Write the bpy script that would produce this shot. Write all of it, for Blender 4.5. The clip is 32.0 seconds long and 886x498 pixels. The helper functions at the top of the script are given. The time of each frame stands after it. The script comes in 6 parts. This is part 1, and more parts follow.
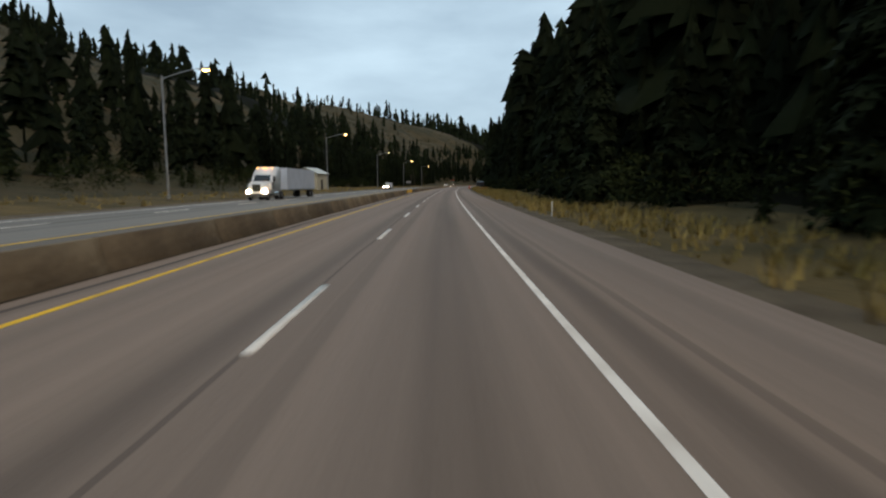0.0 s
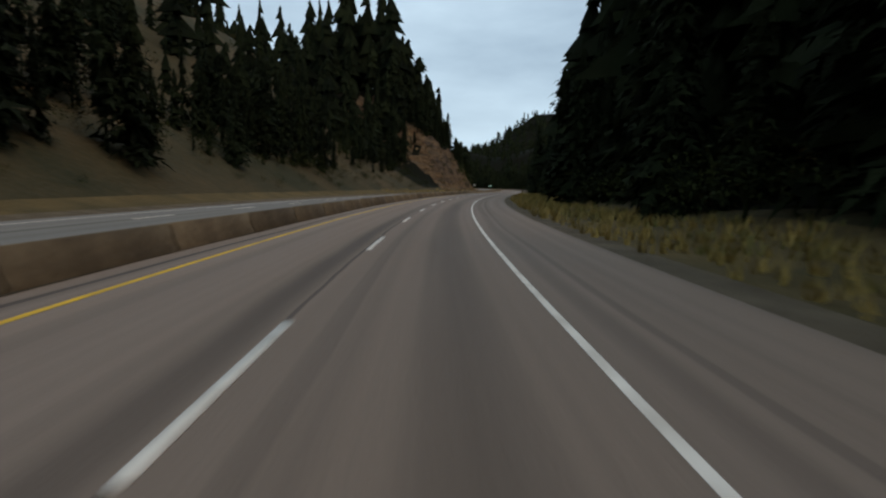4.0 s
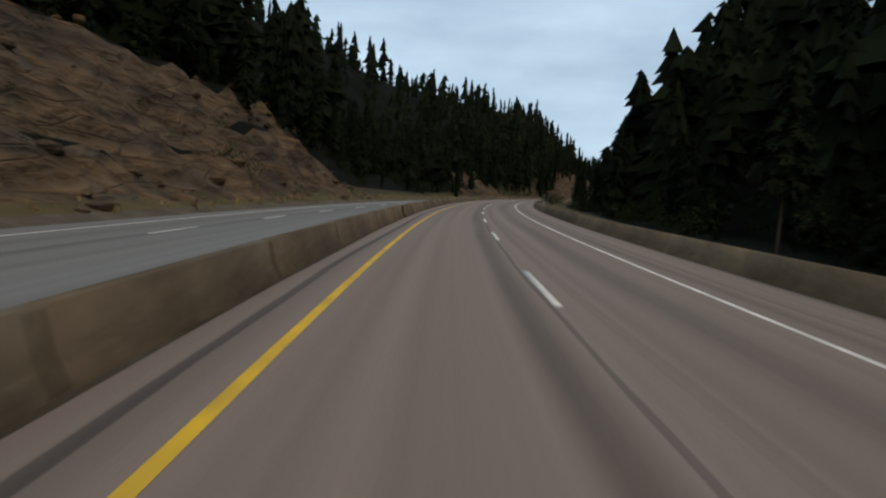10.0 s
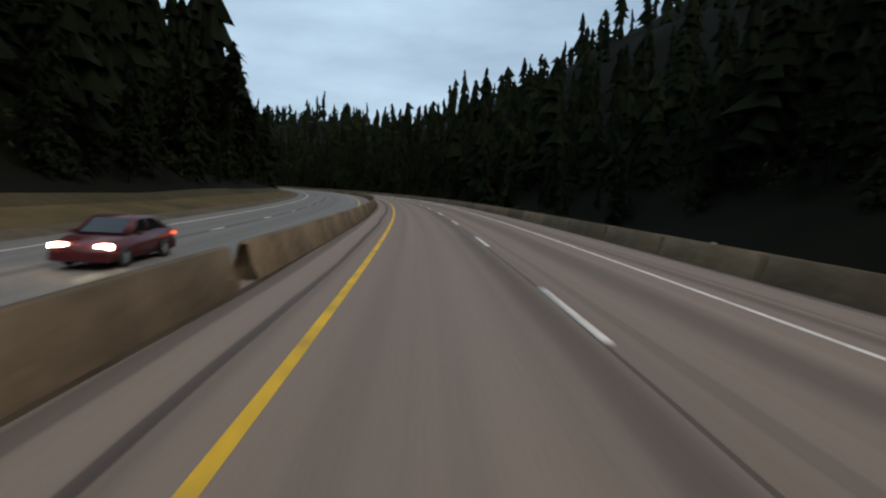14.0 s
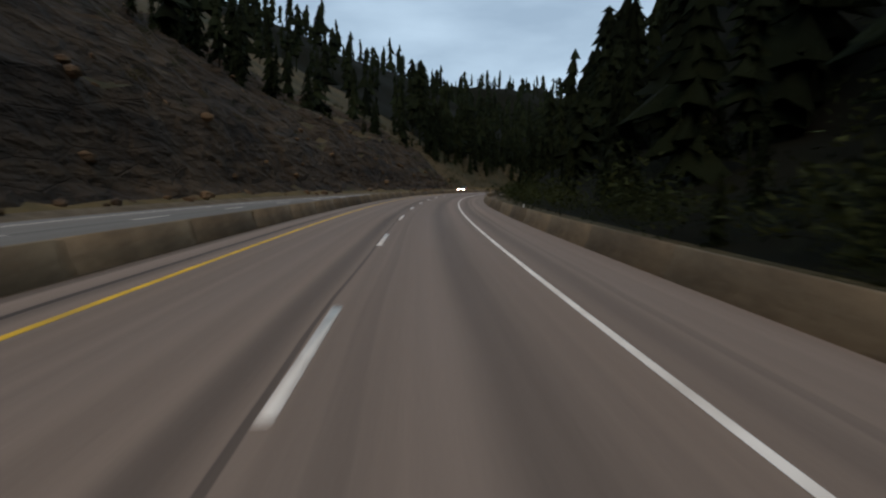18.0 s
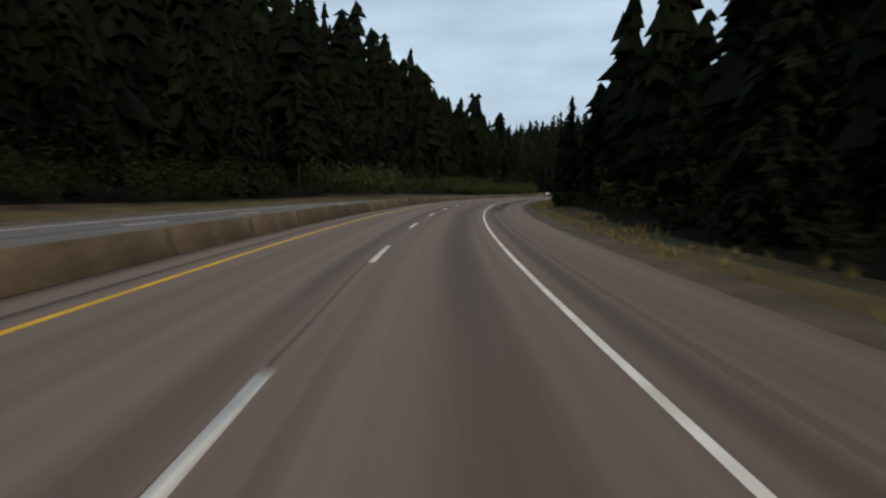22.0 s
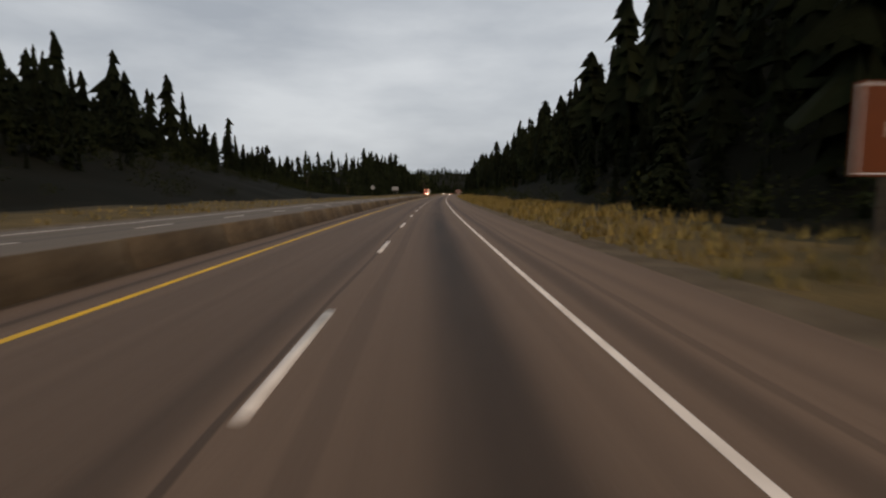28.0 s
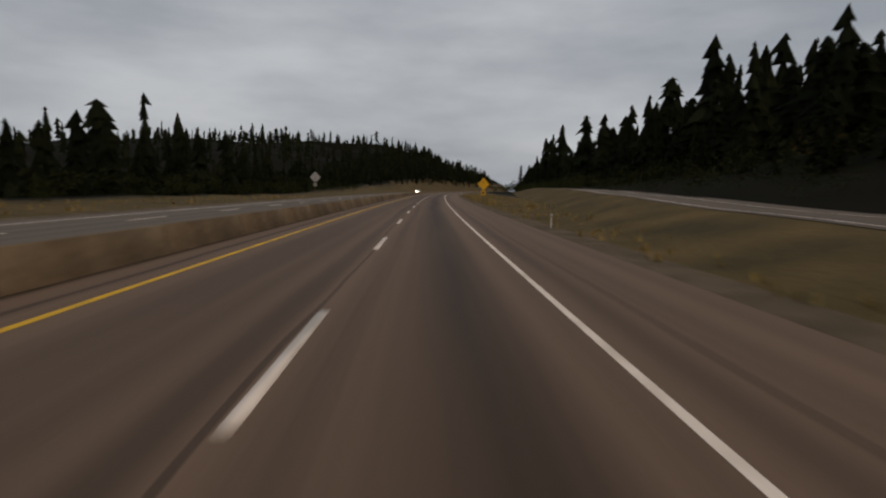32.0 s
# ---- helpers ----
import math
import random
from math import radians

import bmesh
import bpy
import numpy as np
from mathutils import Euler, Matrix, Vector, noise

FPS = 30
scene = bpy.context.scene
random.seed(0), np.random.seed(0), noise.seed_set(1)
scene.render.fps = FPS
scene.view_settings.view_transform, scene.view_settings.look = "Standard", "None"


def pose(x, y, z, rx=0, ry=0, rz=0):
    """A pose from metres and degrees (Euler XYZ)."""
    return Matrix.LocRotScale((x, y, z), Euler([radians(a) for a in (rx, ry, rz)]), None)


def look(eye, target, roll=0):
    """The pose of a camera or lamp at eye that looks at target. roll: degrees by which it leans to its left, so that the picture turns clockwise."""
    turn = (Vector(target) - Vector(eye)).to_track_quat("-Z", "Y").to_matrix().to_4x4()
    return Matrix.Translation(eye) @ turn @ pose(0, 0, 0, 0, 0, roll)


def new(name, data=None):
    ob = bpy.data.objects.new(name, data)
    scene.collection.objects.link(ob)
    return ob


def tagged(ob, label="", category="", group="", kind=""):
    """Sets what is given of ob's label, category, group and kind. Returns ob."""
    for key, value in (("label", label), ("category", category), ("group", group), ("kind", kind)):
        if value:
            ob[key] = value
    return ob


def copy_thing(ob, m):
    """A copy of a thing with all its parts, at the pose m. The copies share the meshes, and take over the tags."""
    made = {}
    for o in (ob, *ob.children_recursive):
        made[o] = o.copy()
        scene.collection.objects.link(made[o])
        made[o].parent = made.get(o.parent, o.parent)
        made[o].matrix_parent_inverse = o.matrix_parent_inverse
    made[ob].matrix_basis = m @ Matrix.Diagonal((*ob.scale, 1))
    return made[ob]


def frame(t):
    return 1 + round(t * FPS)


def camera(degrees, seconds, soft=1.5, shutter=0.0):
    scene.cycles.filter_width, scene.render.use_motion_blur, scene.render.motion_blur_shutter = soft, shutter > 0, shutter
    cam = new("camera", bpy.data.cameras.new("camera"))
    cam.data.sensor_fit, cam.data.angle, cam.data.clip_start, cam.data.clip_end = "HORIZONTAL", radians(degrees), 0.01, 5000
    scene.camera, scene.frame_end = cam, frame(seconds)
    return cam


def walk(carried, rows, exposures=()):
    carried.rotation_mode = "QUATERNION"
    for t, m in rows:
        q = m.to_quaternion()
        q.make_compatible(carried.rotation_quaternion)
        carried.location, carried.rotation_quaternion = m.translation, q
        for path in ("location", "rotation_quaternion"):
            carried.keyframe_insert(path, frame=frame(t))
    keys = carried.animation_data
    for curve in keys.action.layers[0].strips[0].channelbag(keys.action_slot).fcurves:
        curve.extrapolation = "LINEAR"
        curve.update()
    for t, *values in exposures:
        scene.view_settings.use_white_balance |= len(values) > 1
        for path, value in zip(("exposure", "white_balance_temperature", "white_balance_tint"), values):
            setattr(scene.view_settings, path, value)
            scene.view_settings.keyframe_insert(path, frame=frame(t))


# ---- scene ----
# The road is driven at several times real speed, so the whole place is a 1 : 6 model;
# all numbers below are full-size metres, and the last lines scale every thing by MODEL.
MODEL = 0.17

# ---- the road's plan: speed along it, curvature, the camera's place in its lane ----
SPEED = [(-3, 122), (2, 123), (5.7, 134), (9.6, 137), (11.5, 155), (13, 172), (17, 175), (21, 174), (25, 188), (28, 198), (36, 198)]
BEND = [(-3, 0), (0.2, .0002), (2.6, .0004), (3.1, .0008), (3.7, .0017), (4.5, .0016), (5.2, .0003), (5.7, -.0001), (6.2, -.0010),
        (6.7, -.0010), (7.2, -.0012), (7.7, -.0013), (8.2, -.0014), (8.7, -.0009), (9.2, -.0004), (9.7, .0004), (10.2, .0018),
        (10.7, .0015), (11.2, .0016), (11.7, .0010), (12.2, 0), (13.2, 0), (13.7, -.0006), (14.5, -.0018), (15.7, -.0022),
        (16.2, -.0022), (16.7, -.0020), (17.1, -.0006), (17.6, -.0001), (18.1, .0012), (18.6, .0030), (19.2, .0027), (19.7, .0027),
        (20.0, .0002), (20.4, -.0014), (20.7, -.0020), (21.2, -.0010), (21.6, .0003), (22.1, .0025), (22.6, .0024), (23.0, .0003),
        (23.6, -.0014), (24.2, -.0018), (24.7, -.0022), (25.5, -.0012), (26.3, .0002), (26.7, .0006), (27.1, .0020), (27.5, .0013),
        (28, .0003), (29, .0001), (30, .0001), (31.1, .0006), (31.7, .0003), (32.6, .0003), (35, .0005), (36, .0003)]
LANE = [(0, 2.03), (1, 1.76), (2, 1.44), (3, 0.96), (3.5, 1.76), (4.5, 1.8), (5.5, 1.74), (6, 1.68), (6.5, 1.15), (7, 1), (7.5, 1.12),
        (8, 1.28), (8.4, 0.48), (8.75, -1.23), (9, -2.31), (9.5, -2.38), (10, -1.89), (11, -1.95), (11.5, -1.94), (12, -2.17), (12.5, -2.63),
        (13, -2.73), (13.5, -2.47), (14.5, -2.24), (15.5, -2.42), (16, -2.6), (16.5, -2.69), (17, -2.72), (17.25, -1.45), (17.55, 0.28), (18, 1.12),
        (18.5, 1.84), (19, 1.74), (19.5, 1.86), (20, 2.03), (20.5, 1.81), (21, 1.4), (21.5, 1.12), (22, 1.59), (22.5, 1.54), (23, 1.26),
        (23.5, 1.03), (24, 0.63), (24.5, 0.77), (25.5, 0.95), (26.5, 1.15), (27, 1.39), (27.5, 1.41), (28, 1.43), (28.5, 1.43), (29, 1.15),
        (29.5, 1.08), (30, 0.91), (30.5, 1.08), (31, 1), (31.5, 1.1), (32, 1.42)]
# small departures along the road, and the camera's own yaw, downward pitch and roll
SHIFT = [(-3, 0.8), (0, 0.8), (1, 5.7), (2, 7.9), (3, 4.2), (6, 8.4), (7, 4.8), (8, 8.7), (9, 12.5), (10, 9), (11, 3.3), (12, 2.7), (13, 4.1), (16, 8.6), (17, 10.4), (18, 6.6),
         (19, 4.2), (20, 2.4), (21, -2.2), (22, -6.8), (23, -6.9), (24, -1.1), (27, -5.9), (28, -3.4), (29, -5.4), (30, -0.9), (31, -0.8), (32, -2.7), (36, -2.7)]
TURN = [(0, 0.15), (1, 0.71), (2, 1.29), (3, 1.94), (4.5, 1.52), (6, 1.05), (7, 1.17), (8, 1.58), (8.4, 0.86), (8.75, 0.37), (9, 1.2),
        (10, 0.44), (11, 1.38), (12, 1.52), (13, 1.96), (16, 1.83), (17, 2.45), (17.3, 3.42), (17.6, 3.49), (18, 3.07), (19, 3.11), (20, 1.64),
        (21, 1.2), (22, 1.55), (23, 1.77), (24, 1.66), (27, 2.05), (28, 1.66), (29, 1.81), (30, 1.93), (31, 1.95), (32, 2.07)]
DIP = [(0, 6.61), (2, 6.71), (3, 6.28), (6, 6.42), (7, 6.5), (8, 6.39), (9, 6.21), (10, 6.01), (11, 5.71), (12, 5.83), (13, 5.6), (16, 6.11),
       (17, 5.96), (18, 6.5), (19, 6.51), (20, 6.04), (21, 6.09), (22, 6.02), (23, 5.83), (24, 6.03), (27, 6.34), (28, 5.64), (29, 5.79),
       (30, 5.58), (31, 5.62), (32, 6.07)]
LEAN = [(0, -0.16), (2, -0.01), (3, 1.06), (6, 0.91), (7, 1.16), (8, 1.1), (8.3, 1.1), (9, 3.33), (10, 3.26), (11, 3.66), (12, 3.4),
        (13, 2.86), (16, 2.5), (17, 3.27), (17.6, 0.88), (18, 0.88), (19, 1.3), (20, 0.88), (21, 0.53), (22, 1.15), (23, 0.39), (24, 0.92),
        (27, 0.75), (28, 0.62), (30, 1.4), (32, 1.55)]
EYE, WIDE = 1.81, 76.2

_t = np.arange(-3, 36.001, 0.01)
_s = np.concatenate([[0], np.cumsum(np.interp(_t[:-1] + .005, *zip(*SPEED)) * 0.01)])
_s = _s - np.interp(0, _t, _s) + np.interp(_t, *zip(*SHIFT))


def stn(t):
    """Metres along the road at which the camera is at t seconds."""
    return np.interp(t, _t, _s)


def sec(s):
    return np.interp(s, _s, _t)


RS = np.arange(-360, stn(36) + 1500, 2.0)
_k = np.interp(sec(RS), *zip(*BEND)) * (RS < stn(35.5)) * (RS > -200)
_k = np.convolve(np.pad(_k, 12, "edge"), np.ones(25) / 25, "valid")
RH = np.concatenate([[0], np.cumsum(_k[:-1] * 2.0)])
RH -= np.interp(0, RS, RH)
RX = np.concatenate([[0], np.cumsum(np.sin(RH[:-1] + _k[:-1]) * 2.0)])
RY = np.concatenate([[0], np.cumsum(np.cos(RH[:-1] + _k[:-1]) * 2.0)])
RX -= np.interp(0, RS, RX)
RY -= np.interp(0, RS, RY)


def place(s, q):
    """The plan's x, y at s metres along and q metres to the right of the dashed line."""
    h = np.interp(s, RS, RH)
    return np.interp(s, RS, RX) + q * np.cos(h), np.interp(s, RS, RY) - q * np.sin(h)


def stand(s, q, z=0.0, turn=0.0):
    """A pose on the road's plan; +y points along the road."""
    x, y = place(s, q)
    return pose(float(x), float(y), float(z), 0, 0, -math.degrees(np.interp(s, RS, RH)) + turn)


def eased(table, t):
    """A table's value at t, rounded over a fifth of a second on both sides."""
    return float(np.mean(np.interp(np.linspace(t - .2, t + .2, 9), *zip(*table))))


FALL, FALL_LEFT = .03, .02


def camber(q):
    """Level of our carriageway: it falls away to both sides of the dashed line."""
    return -FALL * np.clip(q, 0, 9) - FALL_LEFT * np.clip(-np.asarray(q), 0, 9)


cam = camera(WIDE, 32.0, soft=2.2, shutter=0.07)
rows = []
for i in range(129):
    t = i * 0.25
    q = eased(LANE, t)
    m = stand(stn(t), q, EYE + camber(q), -eased(TURN, t))
    m.translation *= MODEL
    rows.append((t, m @ pose(0, 0, 0, 90 - eased(DIP, t), 0, 0) @ pose(0, 0, 0, 0, 0, eased(LEAN, t))))
walk(cam, rows, [(0, .12, 6720, 18), (3, .12, 6760, 19), (6, .1, 6740, 21), (10, .08, 6560, 20), (13, .06, 6500, 20), (17, .08, 6520, 21), (19, .06, 6700, 22), (20, .06, 7150, 23), (21, .05, 6750, 22), (22, .04, 6780, 22), (24, .04, 6950, 23), (27, -.17, 7700, 29), (28, -.12, 8200, 32), (29, -.14, 8150, 32), (30, -.27, 8000, 31), (31, -.33, 8150, 32), (32, -.5, 8250, 33)])

# ---- light: an overcast dusk ----
world = bpy.data.worlds.new("dusk_sky")
scene.world = world
world.use_nodes = True
wn, wl = world.node_tree.nodes, world.node_tree.links
wn.clear()
sky = wn.new("ShaderNodeTexSky")
sky.sky_type, sky.sun_disc = "NISHITA", False
sky.sun_elevation, sky.sun_rotation, sky.dust_density = radians(9), radians(200), 2.0
wc = wn.new("ShaderNodeTexCoord")
wm = wn.new("ShaderNodeMapping")
wm.inputs["Scale"].default_value = (1.2, 1.2, 4.0)
w1 = wn.new("ShaderNodeTexNoise")
w1.inputs["Scale"].default_value, w1.inputs["Detail"].default_value, w1.inputs["Roughness"].default_value = 1.7, 6, .52
wr = wn.new("ShaderNodeValToRGB")
wr.color_ramp.elements[0].position, wr.color_ramp.elements[0].color = .34, (.32, .475, .585, 1)
wr.color_ramp.elements[1].position, wr.color_ramp.elements[1].color = .64, (.55, .775, .895, 1)
wx = wn.new("ShaderNodeMix")
wx.data_type = "RGBA"
wx.inputs["Factor"].default_value = .93
ws = wn.new("ShaderNodeVectorMath")
ws.operation, ws.inputs["Scale"].default_value = "SCALE", .12
wb = wn.new("ShaderNodeBackground")
wb.inputs["Strength"].default_value = 1.0
wo = wn.new("ShaderNodeOutputWorld")
wl.new(wc.outputs["Generated"], wm.inputs["Vector"])
wl.new(wm.outputs["Vector"], w1.inputs["Vector"])
wl.new(w1.outputs["Fac"], wr.inputs["Fac"])
wl.new(sky.outputs["Color"], ws.inputs[0])
wl.new(ws.outputs[0], wx.inputs["A"])
wl.new(wr.outputs["Color"], wx.inputs["B"])
wl.new(wx.outputs["Result"], wb.inputs["Color"])
wl.new(wb.outputs["Background"], wo.inputs["Surface"])
sun = new("sun", bpy.data.lights.new("sun", "SUN"))
sun.data.energy, sun.data.angle, sun.data.color = 0.9, radians(25), (1, .86, .70)
sun.matrix_world = look((0, 0, 50), (-20, 40, 0))


# ---- materials ----
def mat(name, col, rough=.8, metal=0.0, vary=None, scale=2.0, bump=0.0, bscale=None, coord="Object", emit=None, power=1.0, gloss=.5):
    """A node material: base colour varied towards vary by noise at two scales, with fine relief."""
    m = bpy.data.materials.new(name)
    m.use_nodes = True
    n, l = m.node_tree.nodes, m.node_tree.links
    b = n["Principled BSDF"]
    b.inputs["Base Color"].default_value = (*col, 1)
    b.inputs["Roughness"].default_value, b.inputs["Metallic"].default_value, b.inputs["Specular IOR Level"].default_value = rough, metal, gloss
    if emit:
        b.inputs["Emission Color"].default_value, b.inputs["Emission Strength"].default_value = (*emit, 1), power
    if vary or bump:
        tc = n.new("ShaderNodeTexCoord")
        a = n.new("ShaderNodeTexNoise")
        a.inputs["Scale"].default_value, a.inputs["Detail"].default_value = scale, 5
        l.new(tc.outputs[coord], a.inputs["Vector"])
        f = n.new("ShaderNodeTexNoise")
        f.inputs["Scale"].default_value, f.inputs["Detail"].default_value = bscale or scale * 9, 4
        l.new(tc.outputs[coord], f.inputs["Vector"])
        if vary:
            mid = n.new("ShaderNodeMath")
            mid.operation = "MULTIPLY_ADD"
            mid.inputs[1].default_value = .35
            l.new(f.outputs["Fac"], mid.inputs[0])
            l.new(a.outputs["Fac"], mid.inputs[2])
            r = n.new("ShaderNodeMapRange")
            r.inputs["From Min"].default_value, r.inputs["From Max"].default_value = .48, .9
            l.new(mid.outputs[0], r.inputs["Value"])
            x = n.new("ShaderNodeMix")
            x.data_type = "RGBA"
            x.inputs["A"].default_value, x.inputs["B"].default_value = (*col, 1), (*vary, 1)
            l.new(r.outputs["Result"], x.inputs["Factor"])
            l.new(x.outputs["Result"], b.inputs["Base Color"])
        if bump:
            u = n.new("ShaderNodeBump")
            u.inputs["Strength"].default_value, u.inputs["Distance"].default_value = bump, .05
            l.new(f.outputs["Fac"], u.inputs["Height"])
            l.new(u.outputs["Normal"], b.inputs["Normal"])
    return m


M_WHITE = mat("white_road_paint", (.86, .76, .65), .7, vary=(.58, .49, .40), scale=1.2, gloss=.15)
M_YELLOW = mat("yellow_road_paint", (.84, .46, .02), .7, vary=(.46, .27, .04), scale=1.2, gloss=.15)
M_BAR = mat("barrier_concrete", (.225, .158, .092), .9, vary=(.075, .05, .028), scale=.35, bump=.2, bscale=6, gloss=.15)
M_SOIL = mat("dry_hillside", (.078, .052, .023), .95, vary=(.026, .027, .012), scale=.07, bump=.6, bscale=1.5, gloss=.15)
M_VERGE = mat("dry_grass_verge", (.14, .092, .036), .95, vary=(.055, .043, .018), scale=.25, bump=.5, bscale=5, gloss=.15)
# Forest floor with the shade under the trees painted into its near-black colour.
M_SHADEFLOOR = mat("shaded_forest_floor", (.009, .008, .0045), .95, vary=(.006, .0065, .0035), scale=.2, gloss=.05)
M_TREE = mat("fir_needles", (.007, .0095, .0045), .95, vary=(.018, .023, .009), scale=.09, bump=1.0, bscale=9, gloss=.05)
M_YOUNG = mat("young_conifer_needles", (.013, .017, .007), .95, vary=(.027, .032, .011), scale=.09, bump=1.0, bscale=9, gloss=.05)
M_TRUNK = mat("bark", (.06, .045, .032), .95, vary=(.10, .08, .06), scale=3, bump=.4, gloss=.05)
M_LEAF = mat("shrub_leaves", (.015, .020, .007), .85, vary=(.036, .040, .012), scale=.3, gloss=.05)
M_WILLOW = mat("willow_leaves", (.040, .048, .016), .85, vary=(.075, .080, .028), scale=.3, gloss=.05)
M_DRYLEAF = mat("autumn_shrub_leaves", (.045, .034, .013), .85, vary=(.08, .054, .018), scale=.3, gloss=.05)
M_GRASS = mat("dry_grass_blades", (.38, .25, .075), .9, vary=(.17, .13, .038), scale=.3, gloss=.15)
M_GREENGRASS = mat("green_grass_blades", (.10, .11, .03), .9, vary=(.20, .16, .05), scale=.3, gloss=.15)
M_STEEL = mat("galvanised_steel", (.42, .42, .41), .45, .8, vary=(.28, .27, .26), scale=2)
M_WOOD = mat("weathered_post_timber", (.14, .11, .08), .9, vary=(.09, .07, .05), scale=4)
M_TAR = mat("crack_sealing_tar", (.026, .022, .018), .85, vary=(.05, .042, .033), scale=1.5, gloss=.12)
M_FOOT = mat("foot_strip", (.05, .034, .021), .95, vary=(.09, .065, .04), scale=.8, gloss=.1)
M_GRAVEL = mat("shoulder_gravel", (.165, .122, .078), .95, vary=(.09, .066, .042), scale=.6, bump=.6, bscale=18, gloss=.15)


def asphalt(name, pale, seams):
    """Asphalt on the plan's own coordinates (x across, y along): mottled, with worn wheel tracks and dark seams (offset, half width, depth)."""
    m = bpy.data.materials.new(name)
    m.use_nodes = True
    n, l = m.node_tree.nodes, m.node_tree.links
    b = n["Principled BSDF"]
    b.inputs["Roughness"].default_value, b.inputs["Specular IOR Level"].default_value = .8, .25
    uv = n.new("ShaderNodeUVMap")
    uv.uv_map = "plan"
    sep = n.new("ShaderNodeSeparateXYZ")
    l.new(uv.outputs["UV"], sep.inputs["Vector"])

    def noise_of(scale, detail=4):
        mp = n.new("ShaderNodeMapping")
        mp.inputs["Scale"].default_value = scale
        l.new(uv.outputs["UV"], mp.inputs["Vector"])
        t = n.new("ShaderNodeTexNoise")
        t.inputs["Scale"].default_value, t.inputs["Detail"].default_value = 1.0, detail
        l.new(mp.outputs["Vector"], t.inputs["Vector"])
        return t.outputs["Fac"]

    def calc(op, a, c, e=None):
        k = n.new("ShaderNodeMath")
        k.operation = op
        for s, v in zip(k.inputs, (a, c, e)):
            if v is None:
                continue
            if isinstance(v, (int, float)):
                s.default_value = v
            else:
                l.new(v, s)
        return k.outputs[0]

    def rise(a, b, top):
        k = n.new("ShaderNodeMapRange")
        k.inputs["From Min"].default_value, k.inputs["From Max"].default_value, k.inputs["To Max"].default_value = float(stn(a)), float(stn(b)), top
        l.new(sep.outputs["Y"], k.inputs["Value"])
        return k.outputs["Result"]

    wob = noise_of((.5, .06, 1))
    streak = noise_of((1.7, .012, 1))
    patch = noise_of((.35, .03, 1))
    grain = noise_of((22, 22, 1), 2)
    q = calc("ADD", sep.outputs["X"], calc("MULTIPLY", calc("SUBTRACT", wob, .5), .5))
    dark = 0.0
    for at, half, depth, *late in seams:
        near = n.new("ShaderNodeMapRange")
        near.interpolation_type = "SMOOTHSTEP"
        near.inputs["From Min"].default_value, near.inputs["From Max"].default_value = half, half * (.6 if half < .3 or at == -.55 else .12)
        near.inputs["To Min"].default_value, near.inputs["To Max"].default_value = 0, depth
        l.new(calc("ABSOLUTE", calc("SUBTRACT", q, at), 0), near.inputs["Value"])
        dark = calc("ADD", dark, calc("MULTIPLY", near.outputs["Result"], rise(23.5, 27, 1.0)) if late else near.outputs["Result"])
    dark = calc("MULTIPLY", dark, calc("MULTIPLY_ADD", patch, 1.5, .15))
    tone = calc("MULTIPLY_ADD", calc("SUBTRACT", streak, .5), .75, calc("MULTIPLY_ADD", calc("SUBTRACT", grain, .5), .35, 1.0))
    tone = calc("SUBTRACT", calc("SUBTRACT", tone, rise(17.3, 18.2, .14)), rise(24, 26, -.06))
    slab = noise_of((.11, .008, 1), 3)
    tone = calc("MULTIPLY", tone, calc("MULTIPLY_ADD", calc("SUBTRACT", slab, .5), .5, 1.0))
    tone = calc("MULTIPLY", tone, calc("SUBTRACT", 1.0, dark))
    brown = n.new("ShaderNodeMix")
    brown.data_type = "RGBA"
    brown.inputs["A"].default_value = (*pale, 1)
    brown.inputs["B"].default_value = (pale[0] * 1.03, pale[1] * .92, pale[2] * .80, 1)
    l.new(patch, brown.inputs["Factor"])
    older = n.new("ShaderNodeMapRange")
    older.inputs["From Min"].default_value, older.inputs["From Max"].default_value = float(stn(20)), float(stn(27))
    l.new(sep.outputs["Y"], older.inputs["Value"])
    aged = n.new("ShaderNodeMix")
    aged.data_type = "RGBA"
    aged.inputs["B"].default_value = (pale[0] * .71, pale[1] * .605, pale[2] * .505, 1)
    l.new(older.outputs["Result"], aged.inputs["Factor"])
    l.new(brown.outputs["Result"], aged.inputs["A"])
    mul = n.new("ShaderNodeVectorMath")
    mul.operation = "SCALE"
    l.new(aged.outputs["Result"], mul.inputs[0])
    l.new(tone, mul.inputs["Scale"])
    l.new(mul.outputs[0], b.inputs["Base Color"])
    u = n.new("ShaderNodeBump")
    u.inputs["Strength"].default_value, u.inputs["Distance"].default_value = .3, .01
    l.new(grain, u.inputs["Height"])
    l.new(u.outputs["Normal"], b.inputs["Normal"])
    return m


M_ROAD = asphalt("asphalt", (.219, .163, .128), [(-.5, .45, .42), (-.1, .05, .5), (.55, .16, .18), (2.1, .85, .34), (4.35, .4, .34), (4.9, .12, .25), (-4.25, .3, .25), (-4.35, .10, .5), (-2.9, .4, .12), (-5.2, .18, .4), (1.75, 1.7, .34, "late"), (-2.0, 1.8, .30, "late")])
M_ROAD2 = asphalt("oncoming_asphalt", (.178, .164, .146), [(-13.3, .5, .4), (-11.4, .5, .15), (-15.2, .6, .15)])


